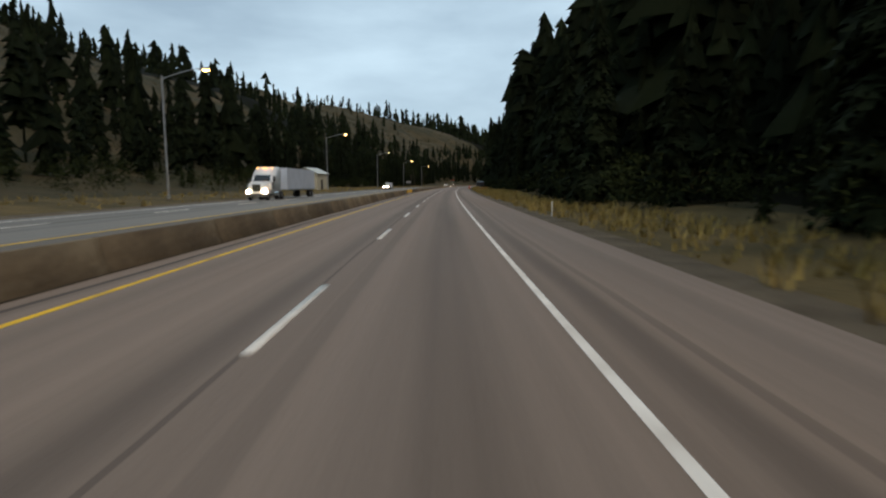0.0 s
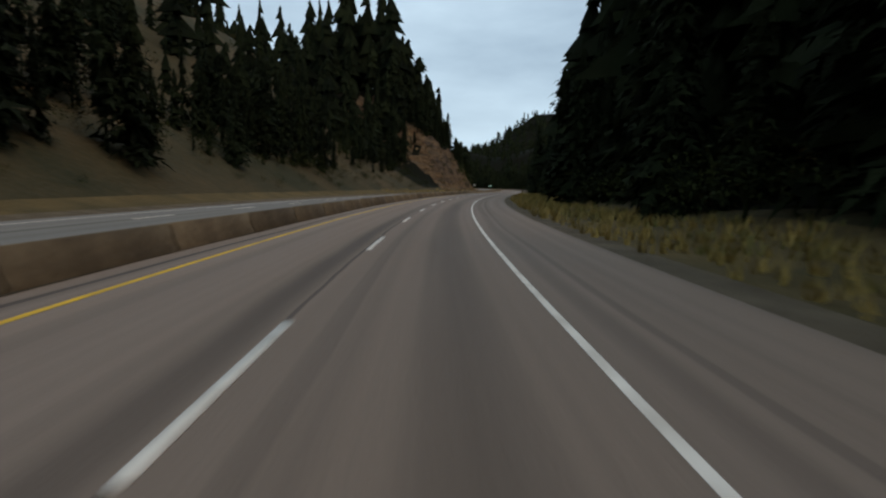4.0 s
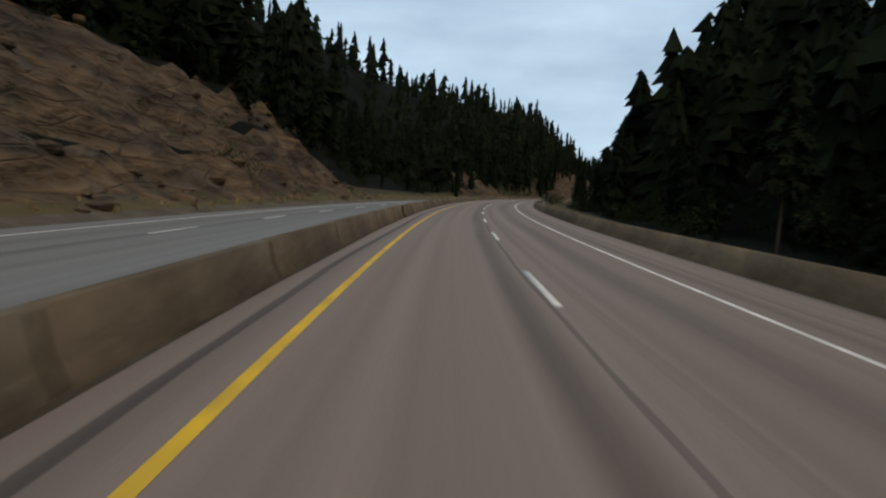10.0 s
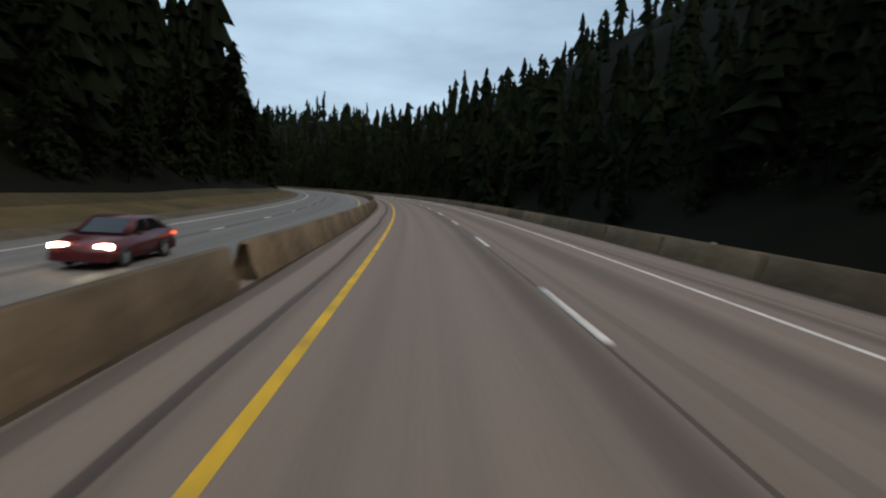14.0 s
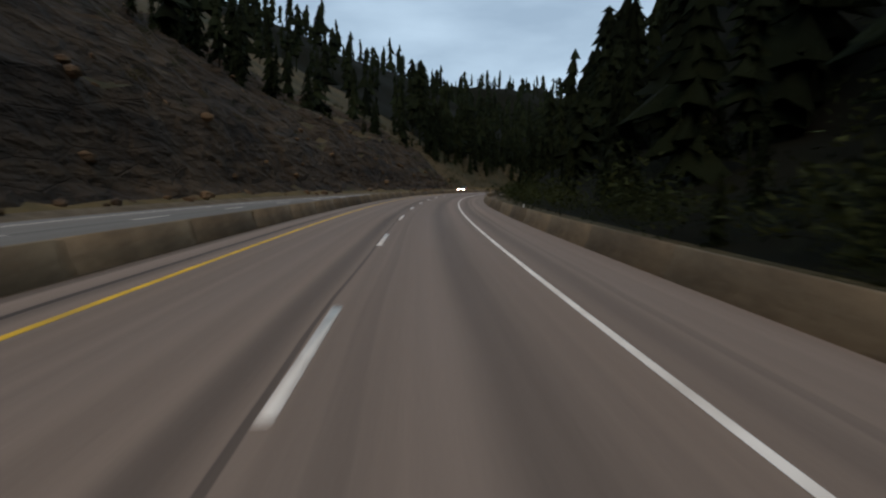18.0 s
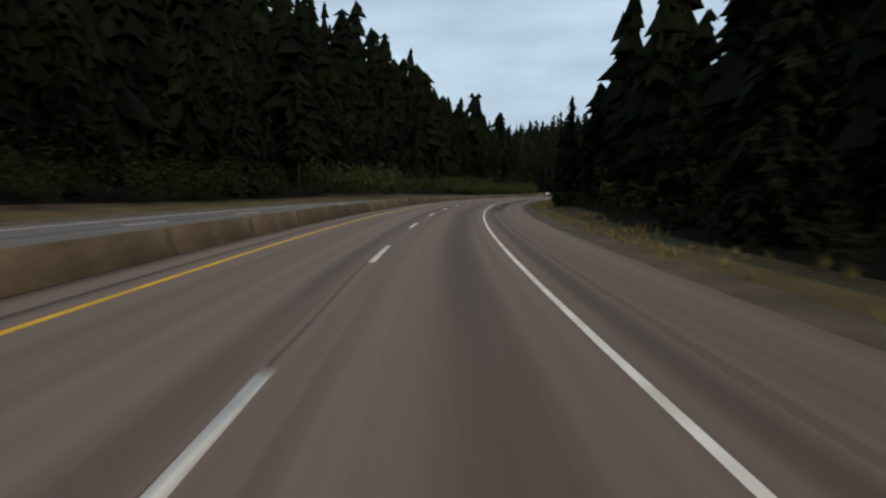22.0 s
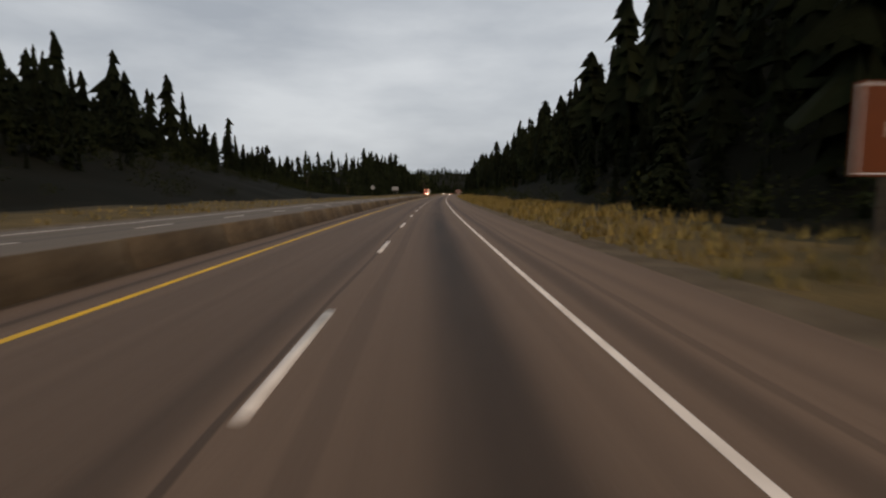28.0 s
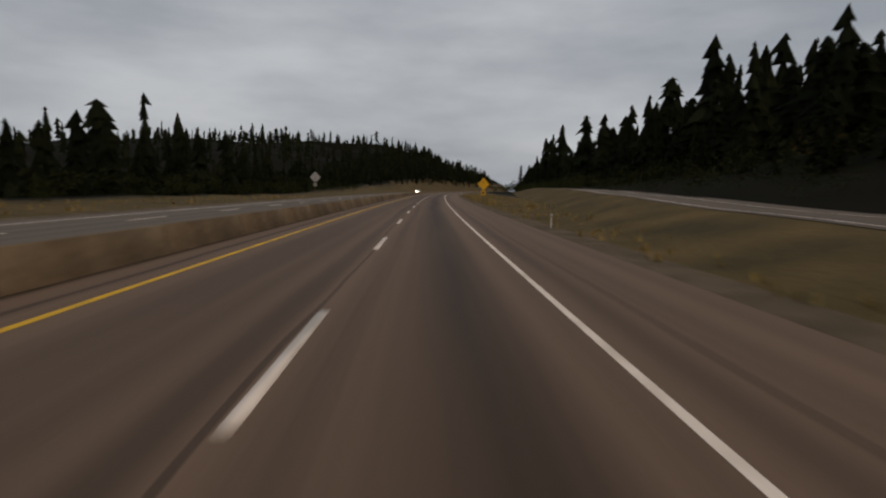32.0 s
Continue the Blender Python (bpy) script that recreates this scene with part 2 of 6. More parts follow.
def cut_rock(name, tone=1.0, warm=(1, 1, 1)):
    """Bedded, cracked rock: tilted colour bands, a net of dark cracks, rough relief."""
    m = bpy.data.materials.new(name)
    m.use_nodes = True
    n, l = m.node_tree.nodes, m.node_tree.links
    b = n["Principled BSDF"]
    b.inputs["Roughness"].default_value, b.inputs["Specular IOR Level"].default_value = .92, .1
    tc = n.new("ShaderNodeTexCoord")

    def noise_of(scale, detail=5, kind="ShaderNodeTexNoise", turn=(0, 0, 0)):
        mp = n.new("ShaderNodeMapping")
        mp.inputs["Scale"].default_value, mp.inputs["Rotation"].default_value = scale, turn
        l.new(tc.outputs["Object"], mp.inputs["Vector"])
        t = n.new(kind)
        t.inputs["Scale"].default_value = 1.0
        if kind == "ShaderNodeTexNoise":
            t.inputs["Detail"].default_value = detail
        else:
            t.feature = "DISTANCE_TO_EDGE"
        l.new(mp.outputs["Vector"], t.inputs["Vector"])
        return t.outputs["Fac" if kind == "ShaderNodeTexNoise" else "Distance"]

    bed = noise_of((.045, .045, .5), 6, turn=(.15, .1, 0))
    big = noise_of((.045, .045, .06), 4)
    fine = noise_of((.35, .35, .8), 8)
    crack = noise_of((.13, .13, .55), kind="ShaderNodeTexVoronoi", turn=(.2, .15, 0))
    ramp = n.new("ShaderNodeValToRGB")
    e = ramp.color_ramp.elements
    shade = lambda c: (c[0] * tone * warm[0], c[1] * tone * warm[1], c[2] * tone * warm[2], 1)
    e[0].position, e[0].color = .30, shade((.045, .034, .025))
    e[1].position, e[1].color = .72, shade((.27, .165, .085))
    for at, c in ((.44, (.13, .088, .054, 1)), (.55, (.20, .125, .065, 1)), (.62, (.13, .10, .07, 1))):
        k = e.new(at)
        k.color = shade(c)
    mixn = n.new("ShaderNodeMix")
    mixn.inputs["Factor"].default_value = .45
    l.new(bed, mixn.inputs["A"])
    l.new(big, mixn.inputs["B"])
    l.new(mixn.outputs["Result"], ramp.inputs["Fac"])
    dark = n.new("ShaderNodeMapRange")
    dark.inputs["From Min"].default_value, dark.inputs["From Max"].default_value, dark.inputs["To Min"].default_value = .0, .03, .85
    l.new(crack, dark.inputs["Value"])
    f2 = n.new("ShaderNodeMapRange")
    f2.inputs["From Min"].default_value, f2.inputs["From Max"].default_value = .3, .7
    f2.inputs["To Min"].default_value, f2.inputs["To Max"].default_value = .5, 1.3
    l.new(fine, f2.inputs["Value"])
    k = n.new("ShaderNodeMath")
    k.operation = "MULTIPLY"
    l.new(dark.outputs["Result"], k.inputs[0])
    l.new(f2.outputs["Result"], k.inputs[1])
    sc = n.new("ShaderNodeVectorMath")
    sc.operation = "SCALE"
    l.new(ramp.outputs["Color"], sc.inputs[0])
    l.new(k.outputs[0], sc.inputs["Scale"])
    l.new(sc.outputs[0], b.inputs["Base Color"])
    u = n.new("ShaderNodeBump")
    u.inputs["Strength"].default_value, u.inputs["Distance"].default_value = .8, .25
    l.new(k.outputs[0], u.inputs["Height"])
    l.new(u.outputs["Normal"], b.inputs["Normal"])
    return m


M_ROCK = cut_rock("cut_rock", .70, (1.06, 1, .95))
M_TANROCK = cut_rock("tan_rock", .92, (1.0, 1, .9))
M_SLATE = cut_rock("dark_slate", .30, (.95, 1, 1.1))
M_DARKROCK = cut_rock("dark_brown_rock", .5)

# barrier sections weather unevenly
n, l = M_BAR.node_tree.nodes, M_BAR.node_tree.links
oi = n.new("ShaderNodeObjectInfo")
each = n.new("ShaderNodeMapRange")
each.inputs["To Min"].default_value, each.inputs["To Max"].default_value = .68, 1.2
l.new(oi.outputs["Random"], each.inputs["Value"])
tint = n.new("ShaderNodeVectorMath")
tint.operation = "SCALE"
b = n["Principled BSDF"]
l.new(b.inputs["Base Color"].links[0].from_socket, tint.inputs[0])
l.new(each.outputs["Result"], tint.inputs["Scale"])
l.new(tint.outputs[0], b.inputs["Base Color"])


def speckle(m, low_k, high_k):
    """Lets every spray, leaf or blade differ a little in tone."""
    n, l = m.node_tree.nodes, m.node_tree.links
    b = n["Principled BSDF"]
    g = n.new("ShaderNodeNewGeometry")
    r = n.new("ShaderNodeMapRange")
    r.inputs["To Min"].default_value, r.inputs["To Max"].default_value = low_k, high_k
    l.new(g.outputs["Random Per Island"], r.inputs["Value"])
    s = n.new("ShaderNodeVectorMath")
    s.operation = "SCALE"
    l.new(b.inputs["Base Color"].links[0].from_socket, s.inputs[0])
    l.new(r.outputs["Result"], s.inputs["Scale"])
    l.new(s.outputs[0], b.inputs["Base Color"])


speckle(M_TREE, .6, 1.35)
for leafy in (M_LEAF, M_WILLOW, M_DRYLEAF, M_GRASS, M_GREENGRASS):
    speckle(leafy, .55, 1.4)
# ---- geometry helpers ----
def mesh_from(name, verts, faces, material, uv=None, smooth=False):
    """A mesh from numpy arrays; faces: equal-sided (n, k)."""
    me = bpy.data.meshes.new(name)
    verts, faces = np.asarray(verts, np.float32), np.asarray(faces, np.int32)
    k = faces.shape[1]
    me.vertices.add(len(verts))
    me.vertices.foreach_set("co", verts.ravel())
    me.loops.add(faces.size)
    me.loops.foreach_set("vertex_index", faces.ravel())
    me.polygons.add(len(faces))
    me.polygons.foreach_set("loop_start", np.arange(0, faces.size, k, dtype=np.int32))
    if smooth:
        me.polygons.foreach_set("use_smooth", np.ones(len(faces), bool))
    if uv is not None:
        layer = me.uv_layers.new(name="plan")
        layer.data.foreach_set("uv", np.asarray(uv, np.float32)[faces.ravel()].ravel())
    for m in material if isinstance(material, (list, tuple)) else [material]:
        me.materials.append(m)
    me.update(calc_edges=True)
    return me


def strip(s, q, z):
    """Vertices, quads and plan coordinates of a strip: s (n), q and z (n, k) or (k)."""
    n, k = len(s), np.shape(q)[-1]
    q, z = np.broadcast_to(q, (n, k)), np.broadcast_to(z, (n, k))
    x, y = place(s[:, None], q)
    v = np.stack([x, y, z], -1).reshape(-1, 3)
    i = np.arange(n - 1)[:, None] * k + np.arange(k - 1)[None]
    f = np.stack([i, i + 1, i + k + 1, i + k], -1).reshape(-1, 4)
    uv = np.stack([q, np.broadcast_to(s[:, None], (n, k))], -1).reshape(-1, 2)
    return v, f, uv


END = float(stn(32)) + 900
S_ALL = np.arange(-140, END, 4.0)


def spread(x, y, seed=0):
    """Smooth value noise, 0 to 1, of numpy arrays."""
    ix, iy = np.floor(x), np.floor(y)
    fx, fy = x - ix, y - iy
    fx, fy = fx * fx * (3 - 2 * fx), fy * fy * (3 - 2 * fy)

    def h(a, b):
        v = np.sin(a * 127.1 + b * 311.7 + seed * 74.7) * 43758.5453
        return v - np.floor(v)
    return (h(ix, iy) * (1 - fx) + h(ix + 1, iy) * fx) * (1 - fy) + (h(ix, iy + 1) * (1 - fx) + h(ix + 1, iy + 1) * fx) * fy


def low(s):
    """Level of the other carriageway against ours."""
    return np.interp(sec(s), [-3, 1.5, 3, 9, 10, 12.3, 13.7, 15, 16.4, 17, 18.2, 36], [.5, .4, .1, 0, -.3, -1.1, -1.1, 0, 0, -.5, 0, 0])


def other(s, q):
    """Level of the other carriageway at q: it falls away from the median."""
    return low(s) - .03 * np.clip(-7.2 - q, 0, 12.2)


# ---- road ----
def ribbon(name, q, z, material, label, category, s=S_ALL, kind="structure", parent=None):
    """A strip of the road's plan as one mesh object."""
    v, f, uv = strip(s, np.asarray(q, float), z)
    ob = new(name, mesh_from(name, v, f, material, uv))
    if parent:
        ob.parent = parent
        return ob
    return tagged(ob, label, category, kind=kind)


QR = np.array([-6.9, -3.66, 0, 1.8, 3.66, 5.5, 7.4])
ribbon("road", QR, camber(QR), M_ROAD, "worn grey-brown asphalt carriageway with dark seams", "road")
zo = low(S_ALL)[:, None]
ribbon("road_opposite", [-19.2, -13.3, -9, -7.3, -6.85], np.concatenate([zo - .36, zo - .183, zo - .054, zo, 0 * zo + camber(-6.9)], 1) - .004, M_ROAD2, "pale grey asphalt oncoming carriageway beyond the barrier", "road")
ribbon("edge_line", [3.59, 3.72], camber(3.66) + .006, M_WHITE, "solid white painted edge line", "road marking")
ribbon("median_line", [-3.745, -3.595], camber(-3.67) + .006, M_YELLOW, "solid yellow painted median line", "road marking")
ribbon("edge_line", [-17.05, -16.9], zo - .288, M_WHITE, "solid white edge line of the oncoming lanes", "road marking")
ribbon("median_line", [-7.7, -7.55], zo - .006, M_YELLOW, "solid yellow line of the oncoming lanes", "road marking")
# the exit lane that leaves near the end
T31, T32 = float(stn(31)), float(stn(32))
RS_S = np.arange(T31 + 40, T32 + 330, 4.0)
rq = np.interp(RS_S, [T31 + 40, T31 + 120, T32 + 20, T32 + 330], [3.7, 4.6, 15.5, 44])[:, None]
RAMP_Q = rq

DASH = 12.19
PHASE = 6.5
lane_line = tagged(new("lane_line"), "broken white painted lane line", "road marking", kind="structure")


def slab(w, l, h):
    """A thin painted dash with softened ends."""
    v = [(-w, .04, 0), (-w * .7, 0, 0), (w * .7, 0, 0), (w, .05, 0), (w, l - .05, 0), (w * .6, l, 0), (-w * .6, l, 0), (-w, l - .04, 0)]
    v = [(x, y, z) for z in (0, h) for x, y, _ in v]
    return v


def tri_fan(n, base):
    return [(base, base + i, base + i + 1) for i in range(1, n - 1)]


dash_v = slab(.075, 4.0, .007)
dash_f = tri_fan(8, 8) + [(i, (i + 1) % 8, 8 + i) for i in range(8)] + [((i + 1) % 8, 8 + (i + 1) % 8, 8 + i) for i in range(8)]
dash_me = mesh_from("lane_dash", dash_v, dash_f, M_WHITE)
n_dash = int((END - 100) / DASH)
for i in range(300):
    d = new("dash", dash_me)
    d.parent = lane_line
    d.matrix_basis = stand(PHASE - 2 * DASH + i * DASH, 0)


def dashes(i0, i1, q, z, name, label):
    V, F = [], []
    for i in range(i0, i1):
        s = PHASE - 2 * DASH + i * DASH
        m = np.array(stand(s, q, float(z(s))))
        v = np.array(dash_v)
        F.append(np.array(dash_f) + len(V) * len(dash_v))
        V.append(v @ m[:3, :3].T + m[:3, 3])
    ob = new(name, mesh_from(name, np.concatenate(V), np.concatenate(F), M_WHITE))
    return tagged(ob, label, "road marking", kind="stuff")


dashes(300, n_dash, 0, lambda s: 0, "far_lane_line", "broken white lane line farther along")
dashes(-8, n_dash, -13.3, lambda s: other(s, -13.3), "oncoming_lane_line", "broken white line between the oncoming lanes")

# ---- concrete barriers, in sections ----
JERSEY = np.array([(-.3, -.1), (-.3, .08), (-.17, .33), (-.09, .74), (.09, .74), (.17, .33), (.3, .08), (.3, -.1)])
SEC = 6.1


def section_mesh(name, length):
    """One barrier section along +y with bevelled ends."""
    V, F = [], []
    for y, k in ((0.012, .94), (.06, 1), (length - .06, 1), (length - .012, .94)):
        V += [(x * k, y, z * (k if z > .5 else 1)) for x, z in JERSEY]
    for r in range(3):
        for i in range(7):
            a = r * 8 + i
            F += [(a, a + 1, a + 9), (a, a + 9, a + 8)]
    F += tri_fan(8, 0) + [(a, c, b_) for a, b_, c in tri_fan(8, 24)]
    return np.array(V), np.array(F)


# face of the median barrier along the road: its shoulder widens and narrows
MEDIAN = [(-3, -5.0), (0, -4.95), (3, -4.85), (6, -5.5), (8, -5.25), (9, -5.1), (10, -4.95), (11, -5.3), (12, -6.15), (13, -5.7), (16, -5.05), (17, -5.25), (18, -5.5), (20, -5.55), (22, -5.4), (23.5, -5.55), (27, -5.35), (28, -5.25), (36, -5.2)]


def median_q(s):
    return float(np.interp(sec(s), *zip(*MEDIAN))) - .3


SV, SF = section_mesh("section", SEC)
section_me = mesh_from("barrier_section", SV, SF, M_BAR)


def along(s, q, z, length=SEC):
    """A pose at s that points at the line's place one length farther on; q may follow s."""
    f = q if callable(q) else (lambda _: q)
    (x0, y0), (x1, y1) = place(s, f(s)), place(s + length, f(s + length))
    return pose(float(x0), float(y0), float(z), 0, 0, math.degrees(math.atan2(y1 - y0, x1 - x0)) - 90)


def barrier(name, label, s0, s1, q, z=lambda s: 0.0):
    """Barrier sections from s0 to s1: the first 300 are objects of their own, the rest one mesh."""
    top = tagged(new(name), label, "barrier", kind="structure")
    V, F = [], []
    for k, s in enumerate(np.arange(s0, s1 - SEC * .5, SEC)):
        if k < 300:
            p = new("section", section_me)
            p.parent = top
            p.matrix_basis = along(s, q, float(z(s)))
            continue
        m = np.array(along(s, q, float(z(s))))
        F.append(SF + len(V) * len(SV))
        V.append(SV @ m[:3, :3].T + m[:3, 3])
    if V:
        p = new("sections", mesh_from("sections", np.concatenate(V), np.concatenate(F), M_BAR))
        p.parent = top
        tagged(p, kind="stuff")
    return top


S175 = float(stn(17.5))
GAPS = [(91, 128), (S175 + 10, S175 + 60), (T31 + 2, T31 + 28)]
edges = [-140] + [x for g in GAPS for x in g] + [END]
for i in range(0, len(edges), 2):
    cuts = np.linspace(edges[i], edges[i + 1], max(1, math.ceil((edges[i + 1] - edges[i]) / 800)) + 1)
    for a, b in zip(cuts[:-1], cuts[1:]):
        barrier("median_barrier", "brown-stained concrete median barrier in sections", float(a), float(b), median_q, lambda s: camber(median_q(s) + .3))
# a dark brown strip, uneven in width, along the barrier's foot
foot = np.array([median_q(s) + .3 for s in S_ALL])[:, None]
strip_q = np.concatenate([foot - .02, foot + .05 + .12 * spread(S_ALL / 7, S_ALL * 0, 41)[:, None]], 1)
ribbon("foot_strip", strip_q, camber(strip_q) + .006, M_FOOT, "dark brown strip of uneven width along the foot of the median barrier", "dirt")
for a, b in ((5.95, 16.09), (17.75, 18.72), (20.22, 21.62)):
    barrier("roadside_barrier", "stained concrete barrier along the shoulder", float(stn(a)), float(stn(b)), lambda s: float(np.interp(sec(s), [5.9, 6.3, 6.8], [8.2, 7.8, 6.85])), lambda s: -.2)
barrier("roadside_barrier", "tan concrete barrier along the shoulder", float(stn(30.72)), float(stn(31.36)), 8.3, lambda s: -.22)
for a, b in ((15.3, 17.0), (23.6, 25.6)):
    barrier("far_barrier", "concrete barrier along the oncoming shoulder", float(stn(a)), float(stn(b)), -19.4, lambda s: other(s, -19.4))


# ---- terrain: heights at distances beyond the pavement, along the road ----
U = np.array([0, 1.5, 3, 4.5, 6, 8, 10, 12, 14, 16, 19, 22, 26, 30, 36, 44, 55, 70, 90, 120, 160, 210, 280.0])
KU = [0, 4, 8, 16, 30, 70, 200, 280]
LEFT = [(-3, .3, .6, 1, 3, 14, 62, 90), (1.5, .3, .6, 1, 3, 16, 66, 92), (2.8, .3, .6, 2, 8, 32, 74, 88), (3.8, .5, 3, 9, 20, 48, 84, 94),
        (5.1, .5, 3, 8, 18, 50, 96, 104), (5.6, .5, 2, 6, 12, 46, 108, 118), (5.8, .7, 7, 20, 29, 48, 98, 106), (6.7, .7, 7, 20, 29, 46, 88, 96),
        (7, .5, 2, 5, 10, 26, 64, 72), (8.46, .5, 2, 5, 10, 30, 80, 90), (8.56, .6, 4, 11, 19, 40, 95, 105), (8.92, .6, 4, 11, 19, 40, 95, 105)]
LEFT += [(9.0, .5, 2, 6, 14, 46, 110, 118), (9.5, .5, 2, 6, 14, 46, 110, 118), (9.7, .7, 4, 12, 20, 48, 110, 118),
         (10.6, .7, 4, 12, 20, 46, 105, 112), (11, .5, 2, 5, 10, 34, 90, 100), (11.5, .6, 4, 9, 14, 42, 102, 110),
         (11.9, .5, 3, 8, 14, 40, 100, 108), (12.3, .7, 6, 18, 26, 48, 98, 106), (13.6, .7, 6, 18, 26, 50, 104, 114),
         (13.75, .5, 2, 5, 10, 26, 65, 75), (15.9, .5, 2, 5, 10, 26, 65, 75), (16.2, .7, 5, 12, 20, 34, 75, 85)]
LEFT += [(16.8, .5, 2, 5, 12, 44, 110, 118), (17.4, .5, 2, 6, 14, 50, 118, 125), (17.5, .8, 9, 17, 26, 58, 125, 132),
         (18.4, .8, 9, 17, 26, 58, 125, 132), (19.0, .7, 5, 12, 21, 50, 112, 120), (19.7, .6, 5, 11, 18, 52, 116, 126),
         (20.1, .8, 11, 14, 22, 50, 108, 118), (20.9, .8, 11, 14, 22, 44, 84, 94), (21.15, .8, 14, 21, 30, 52, 110, 120),
         (21.45, .8, 14, 21, 30, 54, 118, 128), (21.6, .3, 1, 4, 11, 50, 128, 138), (22.6, .2, .6, 2, 9, 56, 126, 136)]
LEFT += [(23.4, 0, .2, .5, 5, 58, 116, 126), (24.1, 0, .2, .5, 2, 10, 34, 40), (24.7, 0, .2, 1, 4, 14, 34, 38), (25.15, 0, 2, 12, 24, 33, 38, 40),
         (25.7, 0, 2, 12, 24, 33, 36, 38), (26.2, 0, 0, 0, 1, 4, 12, 16), (28, 0, 0, 0, 2, 10, 20, 24), (31.8, 0, 0, 0, 0, 2, 9, 14),
         (32.8, 0, 0, 0, 2, 12, 26, 32), (34, 0, 2, 8, 18, 30, 36, 38), (35, .3, 4, 12, 24, 36, 40, 42), (37, .3, 4, 12, 20, 26, 28, 28)]
RIGHT = [(-3, -.2, -.4, 0, 3, 24, 90, 100), (5, -.2, 0, 2, 8, 30, 100, 110), (6.6, 0, -.6, -1, 3, 24, 90, 104), (7.4, 0, -1.5, -4, -4, 14, 92, 116),
         (8.0, 0, -1.5, -4, -3, 16, 76, 96), (8.5, 0, -1.5, -4, 1, 26, 84, 100), (9.4, 0, -1.5, -3, 6, 36, 92, 106),
         (10.5, 0, -.5, 0, 6, 30, 80, 90), (12, 0, -2, -5, -4, 22, 94, 108), (13.2, 0, -2, -5, 0, 40, 100, 104), (14.2, 0, -2, -4, 6, 48, 88, 88),
         (15, 0, 0, 1, 8, 32, 58, 58)]
RIGHT += [(15.6, 0, 0, 1, 5, 20, 34, 32), (16.6, 0, .3, 2, 7, 24, 40, 36), (16.96, 0, .5, 2, 7, 34, 60, 60), (17.06, .3, 4, 6.5, 9, 34, 60, 60), (17.2, .3, 5, 9.5, 13, 36, 60, 60),
          (17.4, .3, 6, 11, 14, 36, 68, 72), (17.5, 0, .5, 2, 8, 34, 70, 74),
          (17.8, 0, .5, 2, 8, 36, 84, 90), (18.6, .4, 3, 8, 18, 72, 140, 150), (19.9, .4, 3, 8, 15, 60, 130, 140), (20.3, 0, .3, 2, 8, 38, 115, 125),
          (21.6, 0, .3, 2, 8, 34, 100, 110), (23, 0, .3, 2, 7, 32, 100, 112), (24.2, 0, .3, 2, 9, 40, 118, 128), (25.6, 0, .3, 2, 9, 36, 100, 110)]
RIGHT += [(26.3, 0, .2, .6, 6, 46, 112, 120), (27, 0, .2, .6, 5, 44, 112, 122), (27.7, 0, .2, .6, 4, 28, 80, 90), (28.4, 0, .2, .6, 3, 14, 55, 65),
          (29.8, 0, .5, 2, 6, 18, 55, 65), (31, 0, .3, 1, 4, 14, 40, 50), (36, 0, .5, 1, 3, 10, 22, 30)]
ROCK_L = [(5.6, 6.85), (8.5, 8.98), (9.56, 10.7), (11.3, 11.75), (12.4, 13.72), (16.0, 16.7), (17.46, 19.15), (19.85, 20.95), (20.95, 21.52)]
ROCK_R = [(17.0, 17.48), (19.75, 20.1)]

# how far the hillsides rise or sink against the tables above, 70 m and 200 m out, and how the woods on them grow
MID_L = [(-1, -3), (0, -5), (1, 11), (2, 15), (3, -2), (4, -11), (5, -3), (6, 11), (7, -15), (8, -10), (9, -11), (10, -16), (11, -26), (12, -28),
         (13, 15), (14, 21), (15, 12), (16, 19), (17, 22), (18, 9), (19, -8), (20, -19), (21, -15), (22, -11), (23, -22), (24, 14), (25, 19),
         (26, -7), (27, -16), (28, 13), (29, 6), (30, -30), (31, 23), (32, -30), (33, -30), (34, -22), (35, 8), (36, -7)]
FAR_L = [(-1, 9), (0, 13), (1, 22), (2, 9), (3, 0), (4, -1), (5, 1), (6, -39), (7, -16), (8, -12), (9, -13), (10, -13), (11, -0), (12, 14),
         (13, -10), (14, 1), (15, 1), (16, 2), (17, 4), (18, 8), (19, 14), (20, -17), (21, -52), (22, -13), (23, 7), (24, -10), (25, -6), (26, -5),
         (27, -6), (28, 7), (29, 15), (30, 14), (31, -1), (32, -10), (33, -25), (34, -8), (35, 9), (36, 7)]
GROW_L = [(-1, 0.97), (0, 0.85), (1, 0.77), (2, 0.74), (3, 1.19), (4, 0.74), (5, 0.79), (6, 1.35), (7, 1.05), (8, 1.02), (9, 1.31), (10, 1.15),
          (11, 0.88), (12, 1.19), (13, 0.74), (14, 0.74), (15, 1.17), (16, 1.06), (17, 0.74), (18, 0.9), (19, 0.74), (20, 0.93), (21, 1.35),
          (22, 0.77), (23, 1.18), (24, 1.35), (25, 0.74), (26, 0.76), (27, 1.18), (28, 0.74), (30, 0.74), (31, 1.05), (32, 1.16), (33, 0.74),
          (34, 0.92), (35, 1.02), (36, 0.81)]
MID_R = [(-1, 5), (0, 8), (1, 15), (2, 15), (3, 12), (4, 7), (5, 6), (6, 7), (7, 12), (8, 22), (9, -30), (10, 16), (11, 24), (12, -13), (13, 10),
         (14, -8), (15, 17), (16, 15), (17, 2), (18, 50), (19, 38), (20, 23), (21, 8), (22, 15), (23, 10), (24, 0), (25, 3), (26, 7), (27, 25),
         (28, 50), (29, 28), (30, -1), (31, 2), (32, 7), (33, -6), (34, -11), (35, -10), (36, -7)]
